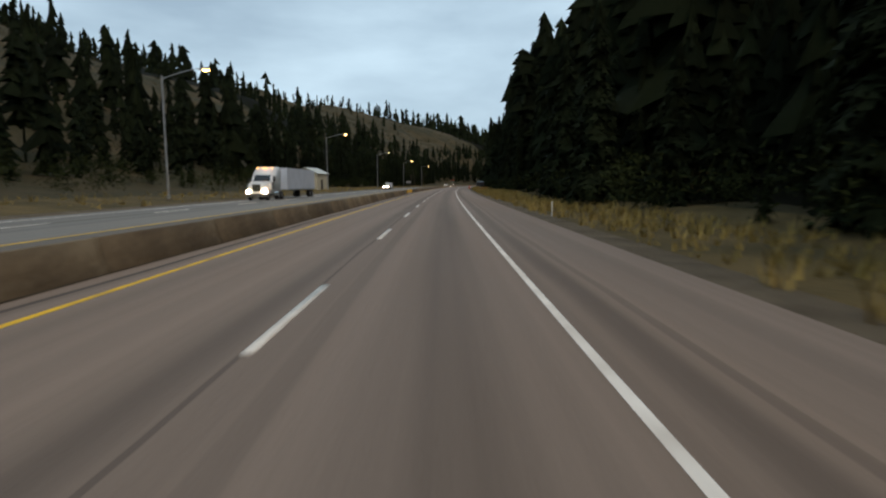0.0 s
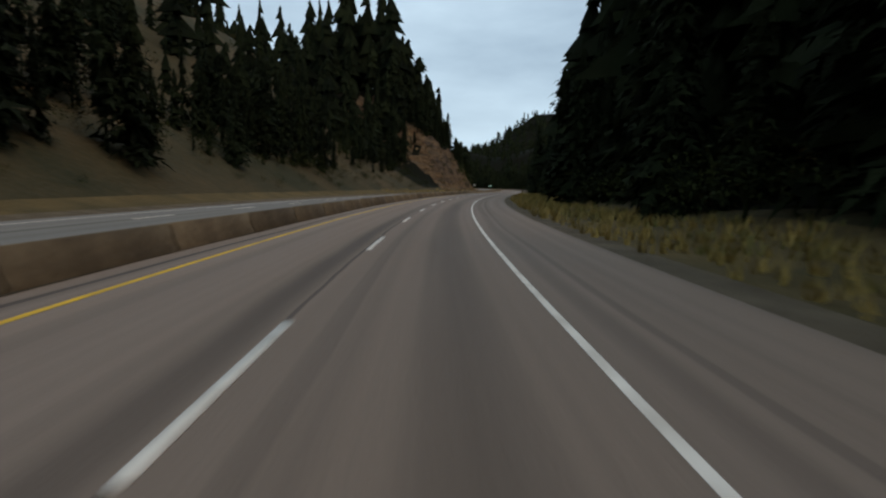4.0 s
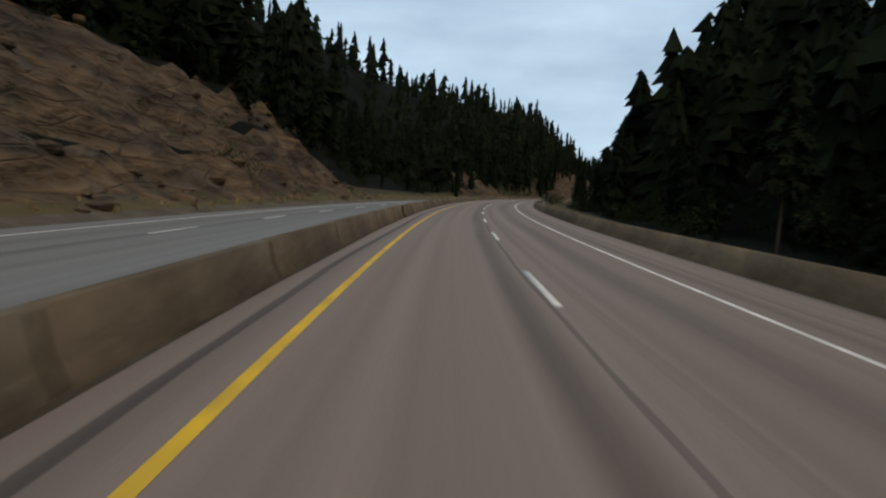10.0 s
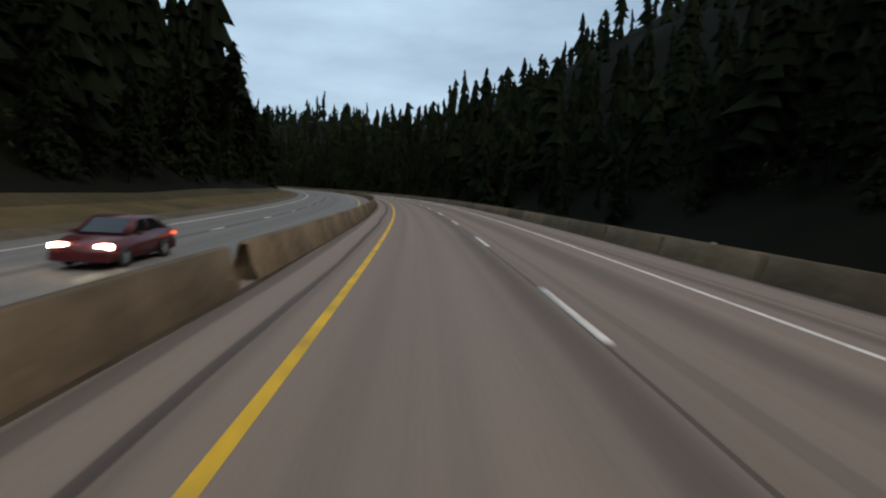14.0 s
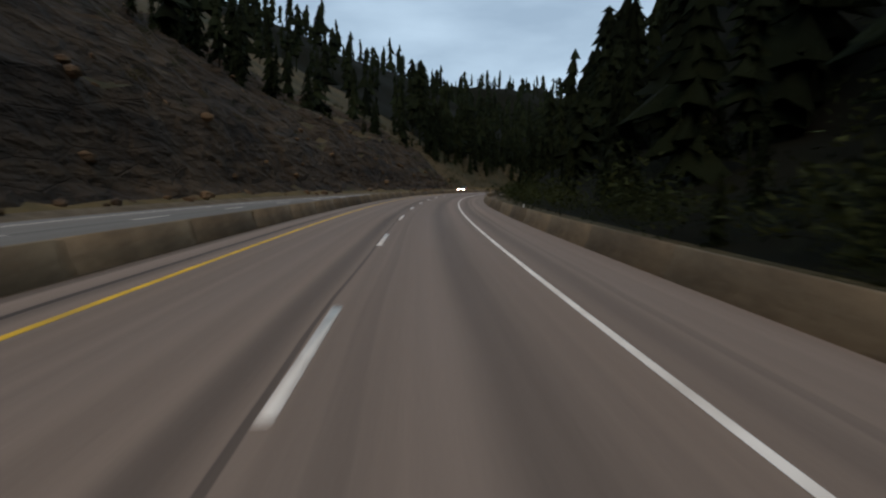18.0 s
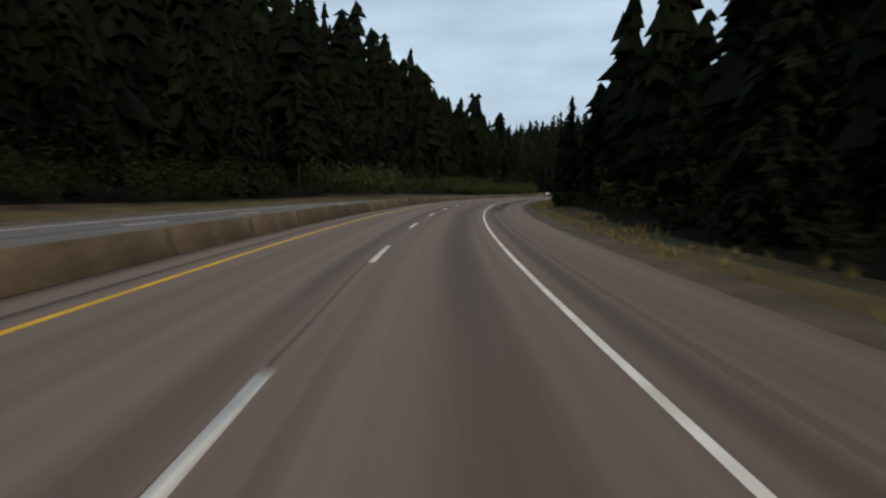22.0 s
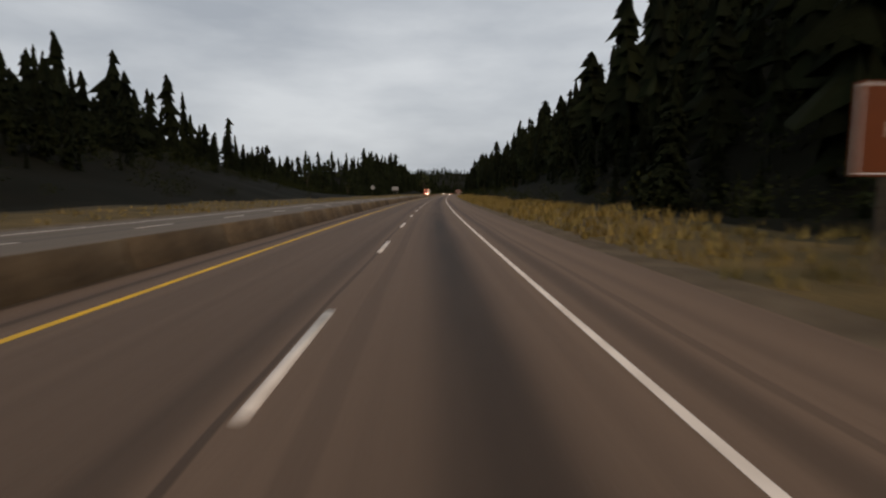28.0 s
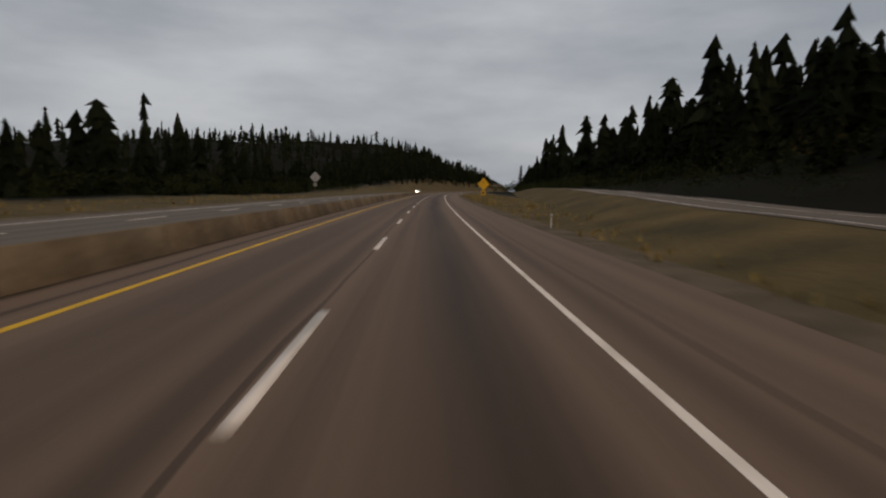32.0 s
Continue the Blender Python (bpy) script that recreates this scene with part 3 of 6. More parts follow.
FAR_R = [(-1, 0), (0, 0), (1, 1), (2, 1), (3, 3), (4, 5), (5, 10), (6, 18), (7, 33), (8, 62), (9, 30), (10, -60), (11, -3), (12, 36), (13, 13),
         (14, -6), (15, 67), (16, 26), (17, 12), (18, -16), (19, -22), (20, -17), (21, -11), (22, -9), (23, -10), (24, -16), (25, -23), (26, -15),
         (27, -20), (28, -11), (29, -6), (30, -3), (31, -2), (32, -1), (33, -0), (36, -0)]
GROW_R = [(-1, 1), (0, 0.98), (1, 1.05), (2, 1.35), (3, 0.74), (4, 1.17), (5, 1.21), (6, 1.02), (7, 0.92), (8, 0.74), (9, 1.15), (10, 0.99),
          (11, 1.06), (12, 0.87), (13, 0.83), (14, 0.83), (15, 1.02), (16, 0.97), (17, 0.74), (20, 0.74), (21, 1), (22, 1.13), (23, 0.83), (24, 0.9),
          (25, 1.02), (26, 0.8), (27, 0.74), (28, 0.81), (29, 0.74), (30, 1.35), (31, 0.74), (32, 1.2), (33, 0.96), (34, 0.93), (35, 0.96),
          (36, 0.99)]

# how thick the trees stand on the hillsides behind
HILL_L = [(-3, .72), (1.8, .72), (2.1, .95), (2.4, .95), (2.6, .66), (3.2, .34), (5.0, .38), (5.5, .8), (16.6, .95), (17.45, .9), (17.6, .45), (19, .5), (19.4, .9), (36, 1)]
HILL_R = [(-3, 1), (36, 1)]


def rocky(side, t):
    return sum(np.clip((t - a) / .12, 0, 1) * np.clip((b - t) / .12, 0, 1) for a, b in (ROCK_L if side < 0 else ROCK_R))


def height(side, s, u):
    """Ground level at u metres beyond the pavement; side -1 left, 1 right."""
    tab = np.array(LEFT if side < 0 else RIGHT, float)
    t = sec(s)
    cols = [np.zeros_like(t)] + [np.interp(t, tab[:, 0], tab[:, j]) for j in range(1, 8)]
    z = np.zeros(np.broadcast(t, u).shape)
    for j in range(7):
        z = z + (cols[j + 1] - cols[j]) * np.clip((u - KU[j]) / (KU[j + 1] - KU[j]), 0, 1)
    mid, back = (MID_L, FAR_L) if side < 0 else (MID_R, FAR_R)
    z = z + np.interp(t, *zip(*mid)) * np.interp(u, [16, 70, 200], [0, 1, 0]) + np.interp(t, *zip(*back)) * np.interp(u, [70, 200], [0, 1])
    base = (low(s) - .36) * np.clip(1 - u / 15, 0, 1) if side < 0 else camber(7.4) * np.clip(1 - u / 10, 0, 1)
    far = np.clip((u - 3) / 12, 0, 1)
    calm = 1 - .85 * np.clip((t - 31) / .3, 0, 1) * np.clip((60 - u) / 20, 0, 1) if side > 0 else 1
    roll = calm * (spread(s / 35, u / 30, side) - .5) * (1.2 + .16 * z) + calm * (spread(s / 11, u / 9, side + 5) - .5) * (.7 + .05 * z)
    r = rocky(side, t) * np.clip((u - 2.5) / 3, 0, 1) * np.clip((60 - u) / 30, 0, 1)
    crag = (spread(s / 5.5, u / 2.6, 9) - .5) * 3.0 + (spread(s / 2.3, u / 1.7, 4) - .5) * 1.5
    ledge = np.floor(z / 2.6 + spread(s / 14, u * 0, 3) * 2) * 2.6 - z
    return z + base + roll * far + r * (crag + .35 * ledge)


S_GR = np.arange(-320, END + 150, 2.4)
gv, gf, gm = [], [], []
off = 0
for side in (-1, 1):
    z = height(side, S_GR[:, None], U[None]) - .02
    z[:, 0] = (low(S_GR) - .37 if side < 0 else camber(7.4)) - .012
    q = np.broadcast_to((19.0 + U if side < 0 else 7.3 + U) * side, z.shape)
    t = sec(S_GR)
    steep = (z[:, 1:] - z[:, :-1]) / (U[1:] - U[:-1])
    steep = (steep[1:] + steep[:-1]) / 2
    rk = rocky(side, t)[:-1, None]
    um = ((U[1:] + U[:-1]) / 2)[None]
    kind = np.zeros(steep.shape, int)
    kind[(steep > .45) & (rk > .5) & (um < (np.where((t > 19.5) & (t < 20.95), 9, 46)[:-1, None] if side < 0 else 14))] = 1
    if side < 0:
        kind[(kind == 1) & ((t > 17.3) & (t < 19.2))[:-1, None]] = 5
        kind[(kind == 1) & ((t > 20.9) & (t < 21.6))[:-1, None]] = 6
    tab = np.array([(-3, 9), (1.5, 8), (2.2, 5), (16.5, 4), (16.7, 1.4), (17.4, 1.4), (17.5, 4), (22, 4), (23, 6), (24.6, 4), (25.9, 4), (26.4, 10), (36, 14)] if side < 0 else [(-3, 12), (5, 10), (6, 4), (16, 4), (16.5, 9), (17.6, 4), (17.75, 1.4), (18.6, 1.4), (18.7, 3), (20.3, 2), (21.6, 2), (22, 3.2), (26, 4), (27, 8), (36, 12)], float)
    wood = np.interp(t, tab[:, 0], tab[:, 1])[:-1, None]
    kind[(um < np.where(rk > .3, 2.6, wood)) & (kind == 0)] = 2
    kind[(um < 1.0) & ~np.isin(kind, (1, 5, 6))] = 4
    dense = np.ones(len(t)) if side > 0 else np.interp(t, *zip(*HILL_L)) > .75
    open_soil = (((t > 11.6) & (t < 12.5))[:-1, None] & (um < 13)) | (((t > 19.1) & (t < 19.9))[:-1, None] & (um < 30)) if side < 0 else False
    # Ground inside the woods gets the floor colour darkened for tree shade.
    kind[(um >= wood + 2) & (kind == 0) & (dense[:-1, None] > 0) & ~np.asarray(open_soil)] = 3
    if side < 0:
        q, z, kind = q[:, ::-1], z[:, ::-1], kind[:, ::-1]
    v, f, _ = strip(S_GR, q, z)
    gv.append(v)
    gf.append(f + off)
    gm.append(kind.ravel())
    off += len(v)
g = np.linspace(-9000, 9000, 13)
px, py = np.meshgrid(g, g)
i = (np.arange(12)[:, None] * 13 + np.arange(12)[None]).ravel()
gv.append(np.stack([px.ravel(), py.ravel() + 2500, np.full(px.size, -6.0)], -1))
gf.append(np.stack([i, i + 1, i + 14, i + 13], -1) + off)
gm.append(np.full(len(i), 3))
ground = new("ground", mesh_from("ground", np.concatenate(gv), np.concatenate(gf), [M_SOIL, M_ROCK, M_VERGE, M_SHADEFLOOR, M_GRAVEL, M_SLATE, M_DARKROCK]))
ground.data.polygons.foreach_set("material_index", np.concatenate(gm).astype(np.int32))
ground.data.polygons.foreach_set("use_smooth", ~np.isin(np.concatenate(gm), (1, 5, 6)))
tagged(ground, "dry grass verges, brown soil and bare rock cuts", "ground", kind="structure")


def on_ground(side, s, u):
    """x, y, z of the ground at u beyond the pavement."""
    s, u = np.asarray(s, float), np.asarray(u, float)
    x, y = place(s, side * (u + (19.0 if side < 0 else 7.3)))
    return x, y, height(side, s, u)


def rock_face(side, t0, t1, material, label, deep=30.0, bed=2.4):
    """A blasted rock face over the cut: broken ledges, upright ribs and loose blocks."""
    ss = np.arange(float(stn(t0)), float(stn(t1)), 1.0)
    uu = np.concatenate([np.arange(1.6, 16, .5), np.arange(16, deep, .9)])
    S, Uu = np.meshgrid(ss, uu, indexing="ij")
    rib = np.abs(spread(S / 7, Uu / 40, 31) - .5) * 5 + np.abs(spread(S / 2.6, Uu / 18, 32) - .5) * 2.2
    z = height(side, S, np.maximum(Uu - rib * np.clip((Uu - 2) / 4, 0, 1), .5))
    lift = z + (spread(S / 16, Uu / 30, 33) - .5) * 5 + S * .02
    step = lift / bed
    k = step - np.floor(step)
    ledge = (np.floor(step) + np.clip((k - .62) / .38, 0, 1)) * bed - lift
    chip = (spread(S / 1.3, Uu / .9, 34) - .5) * .5 + (spread(S / 4.3, z / 2.2, 35) - .5) * 1.4
    rim = np.clip(np.minimum(S - ss[0], ss[-1] - S) / 10, 0, 1) * np.clip((Uu - 1.6) / 1.5, 0, 1) * np.clip((deep - Uu) / 6, 0, 1)
    z = z + rim * (.45 + .9 * ledge + chip) - .5 * (1 - rim)
    v, f, _ = strip(ss, side * (uu + (19.0 if side < 0 else 7.3))[None], z)
    v[:, 0] += (spread(v[:, 1] / 2, v[:, 2] / 2, 36) - .5) * .8
    ob = new("rock_face", mesh_from("rock_face", v, f if side > 0 else f[:, ::-1], material))
    return tagged(ob, label, "rock face", kind="structure")


for k, (a, b) in enumerate(ROCK_L):
    dark = 17 < a < 19
    rock_face(-1, a, b, M_SLATE if dark else M_DARKROCK if a > 20.9 else M_TANROCK if a < 6 else M_ROCK, "dark bedded rock cut beside the oncoming lanes" if dark else "brown broken rock cut beside the oncoming lanes", 26 if dark else 13 if 19.5 < a < 20.9 else 34, 3.4 if dark else 3.0)
for a, b in ROCK_R:
    rock_face(1, a, b, M_ROCK, "brown broken rock cut beside the shoulder", 22)


rz = np.maximum(height(1, RS_S[:, None], np.maximum(RAMP_Q + np.array([[0, 3.5, 7]]) - 7.3, 0)).max(1, keepdims=True), camber(5)) + .07
ribbon("exit_ramp", np.concatenate([rq - .6, rq, rq + 7.2, rq + 8], 1), rz + np.array([[0, .016, .016, 0]]), M_ROAD2, "pale asphalt exit ramp climbing away from the carriageway", "road", RS_S)
for c0, c1 in ((-6, -.5), (7.9, 14)):
    cols = rq + np.linspace(c0, c1, 4)[None]
    bank = np.linspace(0, 1, 4)[None] if c0 < 0 else np.linspace(1, 0, 4)[None]
    low_z = np.where(cols > 7.3, height(1, RS_S[:, None], np.maximum(cols - 7.3, 0)), camber(7.3) - .2) - .15
    ribbon("ramp_bank", cols, np.where(cols > 7.35, low_z * (1 - bank) + (rz - .01) * bank, -.3), M_VERGE, "grassy bank beside the exit ramp", "ground", RS_S)
ribbon("ramp_line", np.concatenate([rq + .1, rq + .26], 1), rz + .024, M_WHITE, "white edge line of the exit ramp", "road marking", RS_S)
ribbon("ramp_line", np.concatenate([rq + 4.2, rq + 4.36], 1), rz + .024, M_WHITE, "white edge line of the exit ramp", "road marking", RS_S)


# ---- conifers ----
def conifer(tiers, points, sprays, seed, start=.10, power=.75, wide=.21, ragged=.3, size=.045, blunt=.0):
    """A unit conifer as triangles: drooping star-shaped whorls of boughs up a stem, and loose sprays at their tips. Returns crown and stem."""
    r = np.random.RandomState(seed)
    V, F = [], []
    p1 = r.uniform(0, 6.28)
    sway = lambda h: .018 * math.sin(h * 5 + p1)
    reach = lambda g: wide * ((1 - g) ** power * (1 - blunt) + blunt * math.sqrt(max(0, 1 - g * g))) * (.55 + .45 * min(1, (g + .12) / .25))
    for i in range(tiers):
        g = 1 - (1 - min(max((i + r.uniform(-.35, .35)) / tiers, 0), .98)) ** 1.2
        z = start + g * (1 - start)
        R = reach(g) * r.uniform(.72, 1.22) + .012
        cx, cy = r.uniform(-.16, .16, 2) * R
        top = min(z + (1 - start) * 1.7 / tiers + R * .30, 1.0)
        a0, b = r.uniform(0, 6.28), len(V)
        lop = r.uniform(0, 6.28)
        V.append((cx * .4 + sway(z), cy * .4, top))
        for k in range(points):
            a = a0 + 6.283 * (k + r.uniform(-.3, .3)) / points
            out = R * (1.1 if k % 2 == 0 else .36) * (1 + ragged * r.uniform(-.6, .9)) * (1 + .22 * math.cos(a - lop))
            drop = R * (r.uniform(.15, .5) if k % 2 == 0 else r.uniform(-.12, .1))
            V.append((cx + out * math.cos(a) + sway(z), cy + out * math.sin(a), z - drop))
        F += [(b, b + 1 + k, b + 1 + (k + 1) % points) for k in range(points)]
    b = len(V)
    V += [(.012 * math.cos(a) + sway(.9), .012 * math.sin(a), .9) for a in (0, 2.1, 4.2)] + [(sway(1), 0, 1.0)]
    F += [(b + k, b + (k + 1) % 3, b + 3) for k in range(3)]
    for k in range(sprays):
        g = 1 - r.uniform(.01, 1) ** .62
        z, a = start + g * (1 - start), r.uniform(0, 6.28)
        R = reach(g) * r.uniform(.6, 1.18) + .01
        L = size * r.uniform(.6, 1.5)
        d, p = np.array([math.cos(a), math.sin(a), 0]), np.array([-math.sin(a), math.cos(a), r.uniform(-.6, .6)])
        tip = d * (R + L * .4) + np.array([sway(z), 0, z - R * .3 - L * r.uniform(0, .6)])
        root = d * max(R - L * .7, .005) + np.array([sway(z), 0, z - R * .1])
        mid, w = (tip + root) / 2, L * r.uniform(.16, .3)
        b = len(V)
        V += [tuple(root), tuple(mid + p * w), tuple(tip), tuple(mid - p * w)]
        F += [(b, b + 1, b + 2), (b, b + 2, b + 3)]
    sv = [(.012 * np.cos(x), .012 * np.sin(x), -.03) for x in (0, 2.09, 4.19)] + [(sway(.99), 0, .99)]
    sf = [(i, (i + 1) % 3, 3) for i in range(3)]
    return np.array(V), np.array(F), np.array(sv), np.array(sf)


def feathered(tiers, boughs, joints, seed, start=.1, power=.75, wide=.15, ragged=.4, blunt=.0, thick=.13):
    """A unit conifer of single drooping boughs, each with small side sprays, round a dark inner crown. Returns crown and stem."""
    r = np.random.RandomState(seed)
    core = conifer(max(6, tiers * 2 // 3), 12, 0, seed + 500, start, power, wide * .45, ragged, .02, blunt)
    V, F = [tuple(v) for v in core[0]], [tuple(f) for f in core[1]]
    lop = r.uniform(0, 6.28)
    for i in range(tiers):
        g = 1 - (1 - min(max((i + r.uniform(-.4, .4)) / tiers, 0), .985)) ** 1.15
        z = start + g * (1 - start)
        R0 = wide * ((1 - g) ** power * (1 - blunt) + blunt * math.sqrt(max(0, 1 - g * g))) * (.6 + .4 * min(1, (g + .12) / .25)) + .014
        for k in range(boughs):
            a = r.uniform(0, 6.28)
            R = R0 * (1 + ragged * r.uniform(-.8, .75)) * (1 + .15 * math.cos(a - lop))
            d, p = np.array([math.cos(a), math.sin(a), 0]), np.array([-math.sin(a), math.cos(a), 0])
            up = r.uniform(-.1, .35)
            z0 = z + r.uniform(-.6, .6) / tiers
            at = lambda w: d * R * w + np.array([0, 0, z0 + R * (up * w - (.55 + up) * w * w)])
            for j in range(joints):
                w0 = .3 + .66 * j / joints + r.uniform(-.06, .06)
                w1 = w0 + thick
                L = R * (.36 - .2 * j / joints) * r.uniform(.6, 1.3)
                b0, b1 = at(w0), at(w1)
                for e in (-1, 1):
                    n = len(V)
                    tip = (b0 + b1) / 2 + p * e * L + d * L * r.uniform(.2, .7) - np.array([0, 0, L * r.uniform(.1, .7)])
                    V += [tuple(b0), tuple(b1), tuple(tip)]
                    F.append((n, n + 1, n + 2))
            n = len(V)
            w = R * .07
            V += [tuple(at(.8) - p * w), tuple(at(.8) + p * w), tuple(at(1.08))]
            F.append((n, n + 1, n + 2))
    return np.array(V), np.array(F), core[2], core[3]


def whole(t):
    return np.concatenate([t[0], t[2]]), np.concatenate([t[1], t[3] + len(t[0])])


# fir, slim spruce, high-crowned pine, broad fir, ragged fir and round-topped pine, in four grades of detail
HABIT = [(.06, .8, .145, .4, 0), (.03, .9, .115, .35, 0), (.30, .55, .105, .65, .3), (.08, .75, .165, .45, 0), (.06, .75, .13, .6, 0), (.2, .6, .125, .55, .35)]
LODS = [[whole(feathered(20, 8, 2, 40 + k, a, b, c * 1.08, d, e, .17)) for k, (a, b, c, d, e) in enumerate(HABIT)]]
LODS += [[whole(conifer(tiers, points, sprays, 50 + 10 * n + k, a, b, c * fat, d, size, e)) for k, (a, b, c, d, e) in enumerate(HABIT)]
        for n, (tiers, points, sprays, size, fat) in enumerate(((13, 9, 0, .05, 1), (9, 8, 0, .1, 1.05), (7, 6, 0, .1, 1.15)))]


def scatter(name, spots, shapes, material, label, category, kind="stuff"):
    """Joins shapes at spots (x, y, z, height, fat, turn) into one mesh."""
    r = np.random.RandomState(len(spots))
    pick = r.randint(0, len(shapes), len(spots))
    V, F, off = [], [], 0
    for k, (v, f) in enumerate(shapes):
        sp = spots[pick == k]
        if not len(sp):
            continue
        c, s_ = np.cos(sp[:, 5])[:, None], np.sin(sp[:, 5])[:, None]
        H, W = sp[:, 3][:, None], (sp[:, 3] * sp[:, 4])[:, None]
        x = (v[None, :, 0] * c - v[None, :, 1] * s_) * W + sp[:, 0][:, None]
        y = (v[None, :, 0] * s_ + v[None, :, 1] * c) * W + sp[:, 1][:, None]
        z = v[None, :, 2] * H + sp[:, 2][:, None]
        V.append(np.stack([x, y, z], -1).reshape(-1, 3))
        F.append((f[None] + (np.arange(len(sp)) * len(v))[:, None, None]).reshape(-1, 3) + off)
        off += len(sp) * len(v)
    ob = new(name, mesh_from(name, np.concatenate(V), np.concatenate(F), material))
    return tagged(ob, label, category, kind=kind)


# where the woods begin beyond the pavement, and how thick they are
WOOD_L = [(-3, 22, .85), (.4, 20, .85), (1.5, 13, 1), (2.2, 9, 1), (4.8, 11, .8), (5.3, 14, .5), (5.6, 20, .5), (6.7, 20, .6), (7, 6, 1),
          (8.38, 4, 1), (8.5, 4, 1), (8.54, 20, .7), (8.95, 20, .6), (9.0, 8, 1), (9.5, 5, 1), (9.56, 20, .6), (10.4, 20, .5), (10.8, 9, 1),
          (11.2, 5, 1), (11.42, 5, 1), (11.48, 14, .8), (11.7, 8, 1), (12.35, 6, 1), (12.45, 9, 1), (12.6, 13, 1), (13.6, 17, .9), (13.68, 8, 1),
          (15.9, 10, 1), (16.1, 18, .8), (16.5, 5, 1)]
WOOD_L += [(17.46, 4, 1), (17.52, 22, .6), (18.9, 26, .5), (19.3, 9, 1), (19.9, 8, 1), (20.9, 8, 1), (21.05, 19, .7), (21.45, 19, .7), (21.52, 7, 1), (22.4, 9, 1), (22.7, 16, 1), (24.3, 16, 1), (24.45, 11, 1),
           (24.6, 6, 1), (25.9, 6, 1), (26.3, 14, 1), (27, 28, .9), (28.45, 30, .95), (28.65, 42, .85), (29.4, 42, .85), (29.7, 24, .9),
           (30.6, 26, .8), (31, 24, .9), (31.7, 17, .95), (33, 14, 1), (36, 10, 1)]
WOOD_R = [(-3, 11, .9), (5, 10, 1), (6, 4, 1), (7.5, 5, 1), (7.8, 17, .9), (9.3, 17, .9), (9.8, 8, 1), (11.3, 10, 1), (11.7, 26, .9), (14.2, 26, .9),
          (14.8, 8, 1), (15.6, 10, 1), (16.5, 9, 1), (17, 7, 1), (17.18, 10, 1), (17.42, 10, 1), (17.5, 7, 1), (18, 4.5, 1), (18.3, 5, 1), (18.8, 6, 1), (19.9, 6, 1), (20.3, 5, 1),
          (21.5, 6, 1), (22, 6, 1), (26.5, 6, 1), (28, 11, 1), (28.6, 21, 1), (29.8, 20, 1), (30.05, 8, 1), (30.8, 8, 1), (31.25, 7, 1), (31.5, 9, 1),
          (31.7, 26, 1), (36, 40, 1)]
# how tall they grow
TALL_L = [(-3, .72), (1.2, .72), (2, .85), (3.4, .7), (5.2, .75), (5.7, 1), (7.9, 1.0), (8.1, .85), (8.3, .9), (8.45, 1.2), (8.6, 1.1), (9, 1), (10.8, 1), (11.1, .75), (11.5, .75), (12, 1), (16, 1.05), (17.4, 1.2), (18.4, 1), (18.7, 1.3), (19.2, 1.25), (19.5, 1), (23.9, 1.05), (24.2, 1.25), (24.36, 1.25), (24.42, .5), (24.9, .5), (25.1, .95), (25.7, 1.0), (26.6, .85), (27, .85), (27.2, .64), (27.65, .7), (27.95, 1.1), (28.2, .98), (28.8, .8), (29.6, .8), (30.2, .9), (31, .95), (31.15, .75), (31.5, .9), (32, .6), (33, .62), (36, .6)]
TALL_R = [(-3, 1.1), (1.5, 1.2), (2.5, 1.35), (5, 1.3), (6, 1), (7.5, .82), (8.0, .72), (8.1, .55), (8.3, .6), (8.5, .75), (9.5, .85), (11, .85), (11.6, .85), (12, .66), (12.5, .66), (12.8, .83), (15.5, .8), (16.4, .78), (16.9, 1.3), (17.7, 1.2), (18.05, .8), (18.5, .85), (19, 1.1), (20.5, 1.05), (21.7, 1.05), (22.1, .8), (22.6, .85), (23.2, 1.1), (26, 1.15), (26.8, 1.0), (27.6, 1.0), (28.8, .88), (30, .82), (30.6, .9), (30.9, .85), (31.05, .62), (31.2, .8), (31.5, .9), (31.8, .8), (32.1, .68), (32.5, .66), (36, .75)]

def woods(side, u0, u1, step, gap, tall, seed):
    """Spots for trees on one side between u0 and u1 past the woods' edge."""
    r = np.random.RandomState(seed)
    tab = np.array(WOOD_L if side < 0 else WOOD_R, float)
    out = []
    for u in np.arange(u0, u1, gap):
        s = np.arange(-200, END, step)
        s = s + r.uniform(-.5, .5, len(s)) * step
        t = sec(s)
        uu = np.interp(t, tab[:, 0], tab[:, 1]) + u + r.uniform(-.5, .5, len(s)) * gap
        thick = np.interp(t, tab[:, 0], tab[:, 2]) if u < 11 else np.maximum(np.interp(t, *zip(*(HILL_L if side < 0 else HILL_R))), .95 * (uu > 195))
        thick = np.where(thick < .75, thick * np.clip(3.2 * spread(s / 55, uu / 38, 21) - .6, .12, 1.6), thick)
        keep = (r.uniform(0, 1, len(s)) < thick) & (uu < 272)
        s, uu = s[keep], uu[keep]
        x, y, z = on_ground(side, s, uu)
        stand_h = (.75 + .5 * spread(s / 40, uu / 40, side + 8)) * np.interp(t[keep], *zip(*(TALL_L if side < 0 else TALL_R))) * np.interp(t[keep], *zip(*(GROW_L if side < 0 else GROW_R)))
        H = r.uniform(*tall, len(s)) * r.choice([1, .95, .8, .6, 1.3], len(s)) * stand_h * np.clip(.45 + (u + r.uniform(-3, 3, len(s))) / 14, .35, 1)
        out.append(np.stack([x, y, z - .4, H, r.uniform(.75, 1.3, len(s)), r.uniform(0, 6.28, len(s))], -1))
    return np.concatenate(out)


